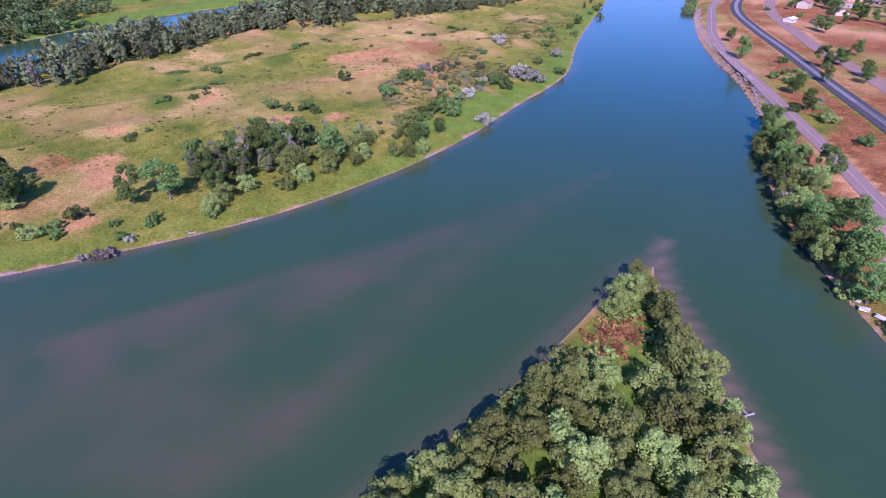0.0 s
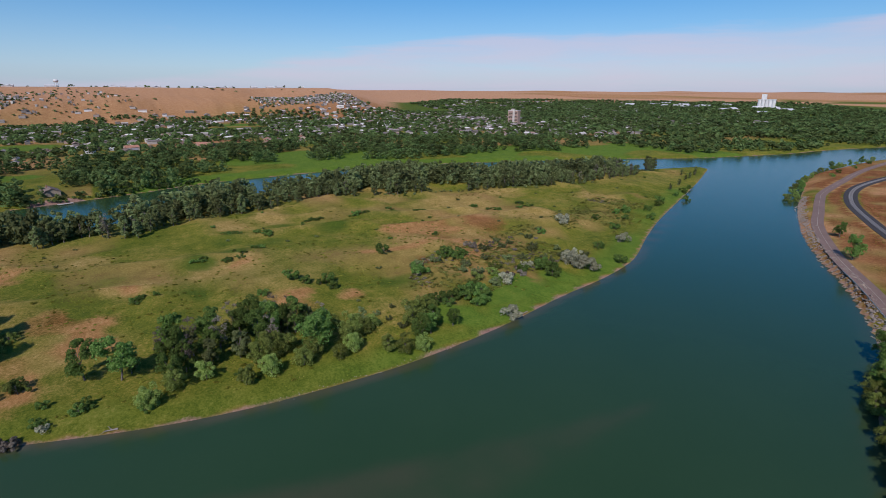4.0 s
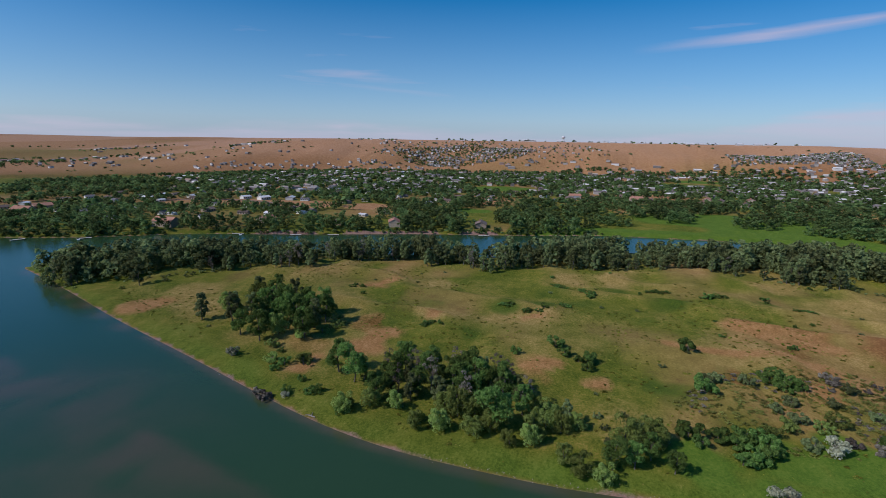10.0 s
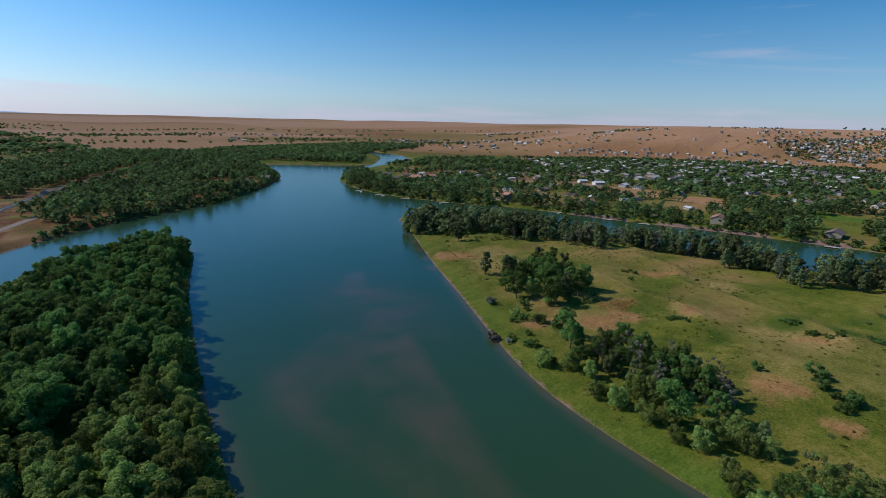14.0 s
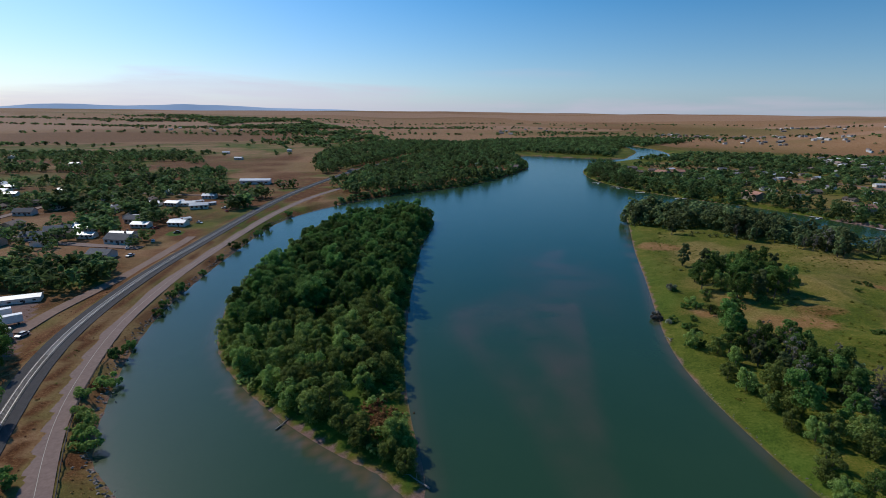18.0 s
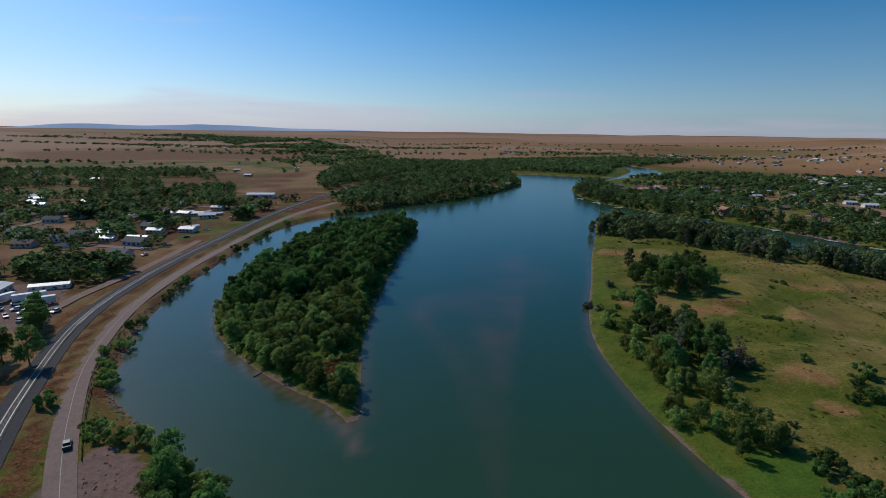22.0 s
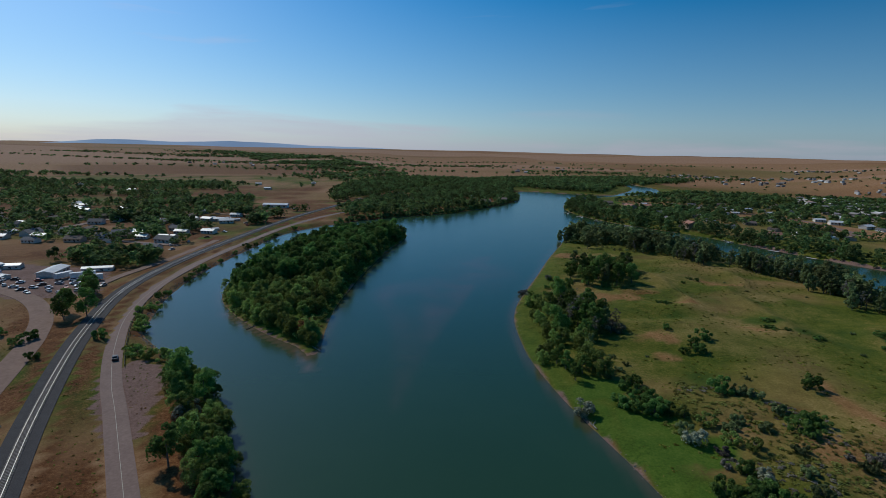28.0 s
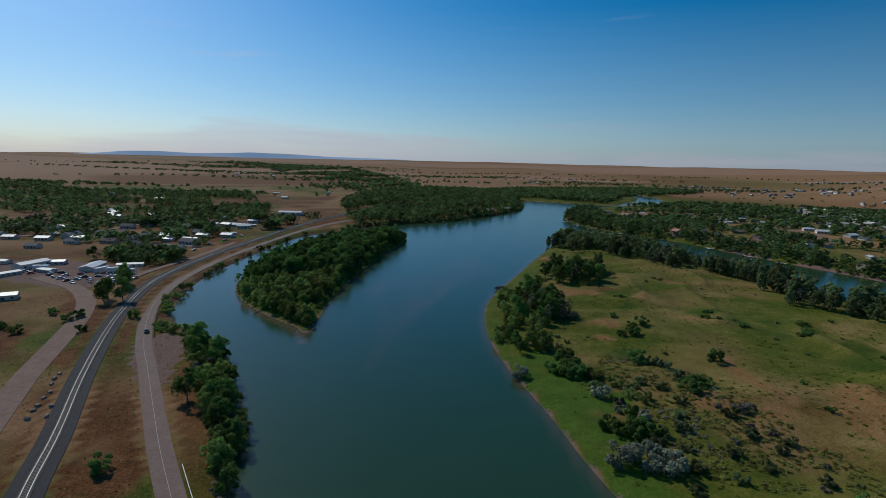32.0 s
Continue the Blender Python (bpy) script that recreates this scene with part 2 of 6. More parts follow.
straw = ramp(gt, speck, [(0.30, (0.140, 0.106, 0.022)), (0.5, (0.255, 0.182, 0.052)), (0.70, (0.410, 0.288, 0.118))])
lush = ramp(gt, speck, [(0.30, (0.030, 0.056, 0.007)), (0.5, (0.060, 0.092, 0.010)), (0.70, (0.110, 0.130, 0.018))])
wheat = ramp(gt, speck, [(0.3, (0.310, 0.160, 0.082)), (0.7, (0.465, 0.272, 0.156))])


def edge(chan, wide=0.35):
    return maths(gt, "ADD", maths(gt, "MULTIPLY", maths(gt, "SUBTRACT", maths(gt, "ADD", chan, maths(gt, "MULTIPLY", maths(gt, "SUBTRACT", speck, 0.5), 0.7)), 0.5), 1 / wide), 0.5, True)


gc = mixed(gt, edge(zs.outputs[0], 0.7), dry, green)
gc = mixed(gt, edge(zs.outputs[1], 0.5), gc, soil)
for attr, tone, soft in (("straw", straw, 0.9), ("lush", lush, 0.7), ("mown", mown, 0.5), ("wheat", wheat, 0.5), ("ochre", ochre, 0.8)):
    a_node = node(gt, "ShaderNodeAttribute")
    a_node.attribute_name = attr
    gc = mixed(gt, edge(a_node.outputs["Fac"], soft), gc, tone)
gc = mixed(gt, edge(zs.outputs[2], 0.3), gc, grav)
finish(gt, gc, 0.95, speck, 0.55, 0.4, 0.1).inputs["Diffuse Roughness"].default_value = 0.35

# water: the attribute "shoal" tells where the brown river bed shows through
WATER, w = material("river water")
shoal_node = node(w, "ShaderNodeAttribute")
shoal_node.attribute_name = "shoal"
shoal = shoal_node.outputs["Fac"]
drift = spot(w, 0.03, 6.0, 0.6)
amount = maths(w, "MULTIPLY", shoal, maths(w, "ADD", maths(w, "MULTIPLY", drift, 1.6), 0.0, False), True)
deep = mixed(w, drift, (0.020, 0.051, 0.020), (0.028, 0.061, 0.025))
wcol = mixed(w, amount, deep, (0.068, 0.062, 0.036))
sand_node = node(w, "ShaderNodeAttribute")
sand_node.attribute_name = "sand"
wcol = mixed(w, maths(w, "MULTIPLY", sand_node.outputs["Fac"], maths(w, "ADD", maths(w, "MULTIPLY", spot(w, 0.25, 4.0), 0.8), 0.35), True), wcol, (0.150, 0.098, 0.066))
rip = node(w, "ShaderNodeTexNoise", {"Vector": node(w, "ShaderNodeNewGeometry").outputs["Position"], "Scale": 0.9, "Detail": 5.0, "Roughness": 0.6}).outputs[0]
wb = finish(w, wcol, 0.18, rip, 0.16, 0.12, 0.5)
wb.inputs["IOR"].default_value = 1.33


# ---- plan ----
def smooth(points, step=4.0):
    """A smooth line through the points, in even steps."""
    p = np.array([(*q, 0)[:3] if len(q) == 2 else q for q in points], float)
    p = np.vstack([2 * p[0] - p[1], p, 2 * p[-1] - p[-2]])
    out = []
    for a, b, c, d in zip(p[:-3], p[1:-2], p[2:-1], p[3:]):
        k = max(2, int(np.linalg.norm(c - b) / step))
        t = np.linspace(0, 1, k, endpoint=False)[:, None]
        out.append(0.5 * (2 * b + (c - a) * t + (2 * a - 5 * b + 4 * c - d) * t ** 2 + (3 * b - a - 3 * c + d) * t ** 3))
    return np.vstack(out + [p[-2:-1]])


WEST_SHORE = [(-2400, -1450), (-900, -1230), (-300, -1050), (0, -800), (100, -600), (136, -430), (134, -310), (125, -225), (95, -148), (58, -57), (18, 19),
              (-26, 84), (-51, 132), (-63, 170), (-79, 203), (-93, 224), (-113, 248), (-136, 271), (-145, 294), (-154, 328), (-159, 370),
              (-158, 420), (-155, 468), (-148, 533), (-122, 590), (-74, 648), (-41, 675), (6, 712), (58, 775), (108, 860), (126, 897), (141, 965),
              (152, 1054), (178, 1100), (236, 1066), (322, 1036), (365, 1090), (420, 1180), (455, 1270), (470, 1370), (490, 1500)]
EAST_SHORE = [(491, 1496), (505, 1370), (505, 1270), (480, 1170), (430, 1075), (340, 1020), (240, 930), (195, 862), (173, 783), (175, 708), (194, 650), (220, 606),
              (248, 566), (268, 511), (290, 457), (312, 407), (331, 352), (346, 303), (366, 255), (376, 186), (380, 120), (372, 52),
              (352, -35), (297, -180), (256, -270), (226, -400), (218, -490), (192, -627), (150, -800), (40, -1010), (-250, -1250), (-900, -1480), (-2400, -1750)]
BIG_ISLAND = [(122, 573), (100, 514), (72, 445), (51, 388), (36, 349), (26, 320), (21, 296), (19.5, 270), (20, 248), (24.5, 216), (33, 180),
              (38.5, 150), (46, 124), (56, 104), (70, 80), (92, 38), (129, -42), (160, -108), (187, -162), (203, -190), (216, -180),
              (232, -120), (257, -55), (288, 20), (311, 100), (308, 150), (300, 190), (300, 236), (280, 268), (254, 298), (248, 325), (242, 358), (234, 388),
              (227, 415), (217, 446), (203, 476), (190, 503), (168, 534), (142, 566), (122, 573)]
SMALL_ISLAND = [(-65, 251), (-72, 262), (-84, 272), (-98, 286), (-114, 306), (-126, 327), (-133, 352), (-135, 378), (-128, 416), (-120, 470),
                (-100, 512), (-68, 545), (-43, 550), (-38, 527), (-50, 465), (-58, 402), (-62, 362), (-65, 316), (-64, 282), (-62, 258), (-65, 251)]
ROAD_LINE = [(130, -620), (122, -440), (108, -300), (90, -205), (74, -131), (62, -96), (45, -54), (27, -11), (-3, 42), (-31, 82), (-55, 119), (-63, 131), (-77, 152),
             (-92, 176), (-110, 205), (-122, 224), (-138, 254), (-154, 292), (-165, 340), (-168, 385), (-167, 430), (-159, 520), (-150, 580), (-136, 635), (-115, 690)]
RAIL_LINE = [(-40, -900), (30, -620), (62, -440), (72, -330), (73, -245), (66, -165), (45, -100), (13, -42), (-23, 14), (-51, 59), (-72, 92), (-92, 124),
             (-106, 154), (-126, 194), (-145, 236), (-158, 269), (-172, 312), (-178.5, 350), (-180, 400), (-177, 455), (-166, 580), (-148, 690), (-115, 820), (-65, 960), (10, 1150)]
DIRT_LINE = [(49, -308), (50, -211), (38, -150), (18, -98), (-10, -48), (-33, -7), (-58, 28), (-78, 60), (-98, 95), (-129, 160), (-144, 192), (-158, 227), (-171, 258), (-188, 287), (-212, 312), (-250, 335)]


def segdist(px, py, line):
    """Distance from each point to a line of points."""
    best = np.full(px.shape, 1e9)
    for (ax, ay), (bx, by) in zip(line[:-1, :2], line[1:, :2]):
        dx, dy = bx - ax, by - ay
        t = np.clip(((px - ax) * dx + (py - ay) * dy) / (dx * dx + dy * dy + 1e-9), 0, 1)
        best = np.minimum(best, (px - ax - t * dx) ** 2 + (py - ay - t * dy) ** 2)
    return np.sqrt(best)


def inside(px, py, poly):
    odd = np.zeros(px.shape, bool)
    for (ax, ay), (bx, by) in zip(poly, np.roll(poly, -1, 0)):
        hit = ((ay > py) != (by > py)) & (px < (bx - ax) * (py - ay) / (by - ay + 1e-12) + ax)
        odd ^= hit
    return odd


def vnoise(x, y, size, seed=0):
    """Smooth value noise in 0..1, of lumps of that size in metres."""
    gx, gy = x / size, y / size
    ix, iy = np.floor(gx).astype(np.int64), np.floor(gy).astype(np.int64)
    fx, fy = gx - ix, gy - iy
    fx, fy = fx * fx * (3 - 2 * fx), fy * fy * (3 - 2 * fy)

    def h(a, b):
        v = (a * 374761393 + b * 668265263 + seed * 974634541) & 0xFFFFFFFF
        v = ((v ^ (v >> 13)) * 1274126177) & 0xFFFFFFFF
        return ((v ^ (v >> 16)) & 0xFFFF) / 65535.0
    return (h(ix, iy) * (1 - fx) + h(ix + 1, iy) * fx) * (1 - fy) + (h(ix, iy + 1) * (1 - fx) + h(ix + 1, iy + 1) * fx) * fy


def step(v, a, b):
    t = np.clip((v - a) / (b - a), 0, 1)
    return t * t * (3 - 2 * t)


west = smooth(WEST_SHORE, 14)[:, :2]
east = smooth(EAST_SHORE, 14)[:, :2]
big = smooth(BIG_ISLAND, 6)[:, :2]
small = smooth(SMALL_ISLAND, 5)[:, :2]
west_land = np.vstack([west, [(1000, 4990), (-4990, 4990), (-4990, -1450)]])
east_land = np.vstack([east, [(-2400, -4990), (4990, -4990), (4990, 4990), (999, 4990)]])
road = smooth(ROAD_LINE, 4)
rail = smooth(RAIL_LINE, 4)
dirt = smooth(DIRT_LINE, 4)


def spread(core_a, core_b, pitch, far):
    """Even steps in the core, growing ones out to far."""
    mid = list(np.arange(core_a, core_b + 0.1, pitch))
    d, x = pitch, mid[-1]
    up_side, down_side = [], []
    while x < far:
        d *= 1.045
        x += d
        up_side.append(min(x, far))
    d, x = pitch, mid[0]
    while x > -far:
        d *= 1.045
        x -= d
        down_side.append(max(x, -far))
    return np.array(down_side[::-1] + mid + up_side)


GX, GY = spread(-300, 420, 3.0, 4950), spread(-240, 820, 3.0, 4950)
X, Y = np.meshgrid(GX, GY)
in_big, in_small = inside(X, Y, big), inside(X, Y, small)
in_west, in_east = inside(X, Y, west_land), inside(X, Y, east_land)
d_big, d_small, d_west, d_east = segdist(X, Y, big), segdist(X, Y, small), segdist(X, Y, west), segdist(X, Y, east)
d_road, d_rail, d_dirt = segdist(X, Y, road[::3]), segdist(X, Y, rail[::4]), segdist(X, Y, dirt[::3])
shore = np.minimum(np.minimum(d_big, d_small), np.minimum(d_west, d_east))
land = in_big | in_small | in_west | in_east
rough_n = vnoise(X, Y, 35, 1) * 0.5 + vnoise(X, Y, 13, 2) * 0.35 + vnoise(X, Y, 7, 3) * 0.15
bank = np.clip(shore * 0.2, 0, 0.6)
Z = np.where(in_big, bank + 0.9 * step(d_big, 2, 7) + 1.3 * step(d_big, 5, 60) * (0.2 + 1.3 * rough_n) + step(d_big, 14, 40) * (2.6 * np.abs(vnoise(X * 0.55, Y, 19, 4) - 0.5) + 2.6 * step(X, 55, 110) * (1 - 2 * np.abs(vnoise(X, Y * 0.7, 26, 5) - 0.5)) ** 3), 0.0)
Z = np.where(in_small, np.clip(shore * 0.12, 0, 0.4) + 1.2 * step(d_small, 3, 9) + 0.4 * rough_n * step(d_small, 1, 6), Z)
main = in_west | in_east
Z = np.where(main, bank + 2.0 * step(shore, 1.5, 8) + 1.2 * rough_n * step(shore, 6, 40), Z)
Z = np.where(land, Z, -np.clip(shore * 0.2, 0, 2.4))
# the embankments are level across
Z = np.where(in_west & (shore > 1), Z + (2.6 - Z) * (1 - step(d_road, 3.6, 7 + 4 * (shore > 14))), Z)
Z = np.where(in_west, Z + (3.9 - Z) * (1 - step(d_rail, 4.5, 10)), Z)
Z = np.where(in_west & (d_rail > 8), Z + (3.6 - Z) * (1 - step(d_dirt, 5, 11)), Z)
# the bench behind the town, with its eroded face, and the swell of the prairie
R = np.hypot(X + 90, Y - 230)
AZ = np.degrees(np.arctan2(X + 90, Y - 230))
gully = vnoise(AZ * 20, R, 160, 7) * 150 + vnoise(X, Y, 90, 8) * 60
bench = step(R + gully, 1330, 1820) * step(AZ, 36, 62) * (1 - step(AZ, 108, 117))
Z = Z + main * bench * (70 + 5 * vnoise(X, Y, 300, 9)) - main * 28 * bench * (1 - bench) * (np.abs(vnoise(AZ * 14, R * 0.15, 22, 12) - 0.5) + 0.6 * np.abs(vnoise(AZ * 14, R * 0.3, 9, 13) - 0.5))
Z = Z + main * step(R, 1050, 2200) * (vnoise(X, Y, 420, 10) - 0.35) * 16 * (1 - bench)
Z = Z + main * step(R, 1700, 4950) * 58 * (1 - bench)

# zones
lawn = np.clip(0.30 + 0.75 * (vnoise(X, Y, 45, 20) - 0.5) + 0.5 * (vnoise(X, Y, 14, 21) - 0.5), 0, 1)
GREEN = np.where(in_big, np.clip(0.92 + 0.7 * (vnoise(X, Y, 60, 22) - 0.5) + 0.75 * (vnoise(X * 0.6, Y, 14, 23) - 0.5) + 0.5 * (1 - step(d_big, 4, 22)), 0, 1), lawn)
GREEN = np.where(in_small, 0.85, GREEN)
inland = in_big * step(d_big, 10, 26)
crest = (1 - 2 * np.abs(vnoise(X, Y * 0.7, 26, 5) - 0.5)) ** 3 * step(X, 55, 110)
wobble = 7 * (vnoise(X, Y, 9, 26) - 0.5) + 4 * (vnoise(X, Y, 4, 44) - 0.5)


def patches(spots, flat=0.8):
    """How far each point lies within uneven round patches (x, y, radius)."""
    f = np.zeros_like(X)
    for px, py, pr in spots:
        f = np.maximum(f, 1 - step(np.hypot((X - px) * flat, Y - py) + wobble, pr * 0.5, pr * 1.35))
    return f


# sandy scrapes and one long worn streak, pale straw ridges, and green hollows between them
OCHRE = 0.95 * in_big * patches(((77, 267, 7), (142, 193, 9), (136, 183, 10), (131, 169, 9), (150, 362, 8), (84, 327, 6), (76, 330, 6), (90, 447, 9), (72, 246, 4), (86, 184, 4), (156, 358, 6), (104, 177, 5), (55, 346, 6), (125, 276, 4), (110, 317, 4)))
STREAK = smooth([(111, 224), (110, 212), (109, 203), (111, 195), (114, 184)], 3)[:, :2]
OCHRE = np.maximum(OCHRE, 0.95 * in_big * (1 - step(segdist(X, Y, STREAK) + 0.4 * wobble, 2.0, 5.0)))
STRAW = inland * np.clip(0.75 * patches(((188, 136, 14), (171, 119, 14), (139, 117, 12), (126, 112, 10), (199, 240, 9), (192, 265, 9), (212, 165, 9), (119, 290, 9), (160, 331, 9), (111, 317, 9), (185, 154, 12), (197, 78, 16), (157, 132, 12), (133, 104, 12),
                                              (148, 30, 16), (96, 350, 13), (74, 356, 12), (60, 380, 12), (88, 420, 14), (110, 440, 12), (118, 200, 16), (117, 166, 14), (125, 276, 9), (80, 335, 12)))
                         + 0.45 * crest + 0.6 * (vnoise(X * 0.7, Y, 17, 46) - 0.55) + 0.5 * (vnoise(X, Y, 48, 47) - 0.5), 0, 1)
LUSH = inland * np.clip(0.85 * patches(((118, 339, 10), (165, 270, 11), (153, 256, 9), (164, 220, 10), (129, 322, 8), (181, 174, 7), (98, 296, 7), (134, 291, 9), (144, 274, 8), (178, 238, 9), (172, 259, 9), (137, 230, 9), (89, 211, 8), (74, 225, 9)), 1.1)
                        + 0.9 * (vnoise(X, Y * 0.8, 21, 48) - 0.66), 0, 1) * (1 - OCHRE)
BARE = np.zeros_like(X)
GREEN = np.where(in_west & (R < 1250), np.clip(0.52 + 1.1 * (vnoise(X, Y, 55, 27) - 0.45) + 0.7 * (vnoise(X, Y, 12, 33) - 0.5), 0, 1), GREEN)
GREEN = np.where(in_east & (R < 1480), np.clip(0.55 + 1.2 * (vnoise(X, Y, 80, 28) - 0.4), 0, 1), GREEN)
GREEN = np.where(in_east & (d_east < 120) & (Y < 330), 0.95, GREEN)
for lx, ly, lr in ((730, 406, 55), (953, 100, 60), (490, 289, 60), (362, 689, 22), (36, 829, 26), (82, 883, 14), (-67, 757, 16)):
    GREEN = np.maximum(GREEN, 1.05 * (1 - step(np.hypot(X - lx, Y - ly), lr * 0.8, lr)))
for fx0, fx1, fy0, fy1, amount in ((-334, -284, 516, 568, 0.25), (-520, -405, 730, 805, 0.8), (-255, -130, 820, 1230, 0.3), (-400, -300, 420, 470, 0.2)):
    GREEN = np.where(in_west & (X > fx0) & (X < fx1) & (Y > fy0) & (Y < fy1), amount, GREEN)
for lx, ly, lr in ((424, 651, 34), (433, 571, 36), (444, 505, 30), (428, 610, 30), (-295, 544, 32), (-293, 433, 30), (-213, 790, 45), (-184, 992, 50)):
    GREEN = GREEN * step(np.hypot(X - lx, Y - ly), lr * 0.8, lr)
GREEN = np.where(main & (R > 1250), np.clip(0.12 + 0.9 * (vnoise(X * 0.4, Y, 240, 29) - 0.5), 0, 1) * (1 - 0.8 * bench), GREEN)
BARE = np.where(in_west & (d_rail < 30) & (d_rail > 5) & (d_road > 4), np.clip(0.52 + 0.4 * (1 - step(d_rail, 6, 11)) + 1.2 * (vnoise(X, Y, 16, 30) - 0.5), 0, 1), BARE)
BARE = np.where(in_big, 0.62 * inland * patches(((117, 164, 14), (114, 178, 10), (126, 148, 14), (100, 186, 7), (134, 172, 12), (96, 340, 8), (70, 352, 8), (88, 205, 5))), BARE)
BARE = np.where(in_west & (R < 900) & (d_rail >= 30), np.clip(0.48 + 0.9 * (vnoise(X, Y, 38, 34) - 0.45), 0, 1), BARE)
BARE = np.where(main & (R > 1150), np.clip(0.12 + 0.9 * (vnoise(X * 0.5, Y, 260, 31) - 0.5), 0, 0.6), BARE)
MUD = np.where(land, (1 - step(shore, 0.3, 1.8)) * (0.35 + 0.6 * vnoise(X, Y, 9, 32)), 0.7)
MUD = np.where(in_small & (Y < 300), (1 - step(d_small, 0.8, 2.2)) * (0.5 + 0.6 * vnoise(X, Y, 7, 35)), MUD)
LOT = [(-325, 345), (-295, 391), (-208, 374), (-185, 324), (-213, 308), (-266, 328)]
PULLOUT = [(-124, 242), (-112, 237), (-104, 222), (-100, 204), (-95, 191), (-101, 185), (-116, 205), (-127, 226)]
MUD = np.where(inside(X, Y, np.array(LOT, float)) | inside(X, Y, np.array(PULLOUT, float)), 0.95, MUD)
MUD = np.where(in_east & (d_east < 5.5) & (Y > 335) & (Y < 580), 0.9 * step(vnoise(X, Y, 22, 53), 0.3, 0.5), MUD)
MUD = np.clip(MUD, 0, 1)
GREEN = np.where(main & (shore < 60) & (Y > 880) & (R < 1500), 0.9, GREEN)
GREEN = np.where(main & (shore < 7) & (Y > 300) & ((X > 60) | (Y > 640)), 0.95, GREEN)
MOWN = 0.95 * ((in_east & (d_east < 150) & (Y < 250) & (Y > -330)) * step(vnoise(X, Y, 60, 36), 0.25, 0.5))
for lx, ly, lr in ((730, 415, 45), (1060, 75, 50), (456, 393, 24), (371, 272, 22), (666, 198, 22), (468, 164, 40), (362, 689, 20), (36, 829, 30), (85, 780, 22), (68, 834, 18), (268, 872, 20), (565, -292, 30), (-67, 757, 12), (-200, 488, 9), (-260, 490, 9), (-228, 500, 8)):
    MOWN = np.maximum(MOWN, 1.0 * main * (1 - step(np.hypot(X - lx, (Y - ly) * 0.7) + 10 * vnoise(X, Y, 12, 37), lr * 0.8, lr * 1.1)))
MOWN = np.maximum(MOWN, in_big * (X < 150) * (0.12 + 0.5 * vnoise(X, Y, 20, 42) + 0.3 * (1 - step(Y, 200, 250))) * (1 - step(d_big + 12 * (vnoise(X, Y, 12, 41) - 0.5), 5, 22)))
MOWN = np.maximum(MOWN, in_east * (1 - step(d_east + wobble, 16, 30)) * step(Y, -130, -90) * (1 - step(Y, 290, 330)))
MOWN = np.maximum(MOWN, 0.95 * in_big * patches(((39, 223, 9), (45, 204, 10), (50, 188, 10), (49, 169, 8), (33, 208, 6))))
MOWN = np.where(in_small & (d_small > 2.5), 0.75, MOWN)
WHEAT = 0.8 * bench * (0.6 + 0.8 * vnoise(X, Y, 130, 39)) + main * step(R, 1500, 2400) * step(vnoise(X * 0.35, Y * 1.3, 420, 38), 0.45, 0.55) * (1 - bench)
# brown ploughed land behind the west bank's town
FIELD = main * step(AZ, -38, -34) * (1 - step(AZ, -10, -7)) * step(R, 1230, 1300) * (1 - step(R + 300 * vnoise(X, Y, 300, 52), 1900, 2300))
BARE = np.maximum(BARE, 0.62 * FIELD)
WHEAT = WHEAT * (1 - FIELD)
# the wooded plain downstream of the bench
PLAIN = main * step(AZ, 113, 118) * (1 - step(R + 900 * (vnoise(AZ * 12, R, 60, 49) - 0.5), 2500, 3000)) * step(R, 900, 1200)
GREEN, WHEAT, BARE = np.maximum(GREEN, 0.95 * PLAIN), WHEAT * (1 - PLAIN), BARE * (1 - PLAIN)
LUSH = np.maximum(LUSH, 0.9 * PLAIN)


def grid_mesh(name, px, py, pz, mat, **attrs):
    rows, cols = pz.shape
    verts = np.stack([px, py, pz], -1).reshape(-1, 3)
    i = np.arange(rows * cols).reshape(rows, cols)
    quads = np.stack([i[:-1, :-1], i[:-1, 1:], i[1:, 1:], i[1:, :-1]], -1).reshape(-1, 4)
    me = mesh_of(name, verts, quads, mat)
    for key, v in attrs.items():
        if v.ndim == 3:
            a = me.attributes.new(key, "FLOAT_COLOR", "POINT")
            a.data.foreach_set("color", np.concatenate([v, np.ones_like(v[..., :1])], -1).astype(np.float32).ravel())
        else:
            a = me.attributes.new(key, "FLOAT", "POINT")
            a.data.foreach_set("value", v.astype(np.float32).ravel())
    return me


def mesh_of(name, verts, faces, mat, smooth_faces=True):
    """A mesh from arrays, with faces of one size each."""
    verts, faces = np.asarray(verts, np.float32), np.asarray(faces, np.int32)
    me = bpy.data.meshes.new(name)
    n, k = faces.shape
    me.vertices.add(len(verts))
    me.vertices.foreach_set("co", verts.ravel())
    me.loops.add(n * k)
    me.loops.foreach_set("vertex_index", faces.ravel())
    me.polygons.add(n)
    me.polygons.foreach_set("loop_start", np.arange(0, n * k, k, dtype=np.int32))
    me.polygons.foreach_set("use_smooth", np.full(n, smooth_faces))
    me.update(calc_edges=True)
    if mat is not None:
        me.materials.append(mat)
    return me


ground = tagged(new("ground", grid_mesh("ground", X, Y, Z, GROUND, zone=np.stack([GREEN, BARE, MUD], -1), mown=MOWN, wheat=WHEAT, ochre=OCHRE, straw=STRAW, lush=LUSH)),
                "dry grass, green meadow and bare soil of a river valley", "ground", kind="structure")


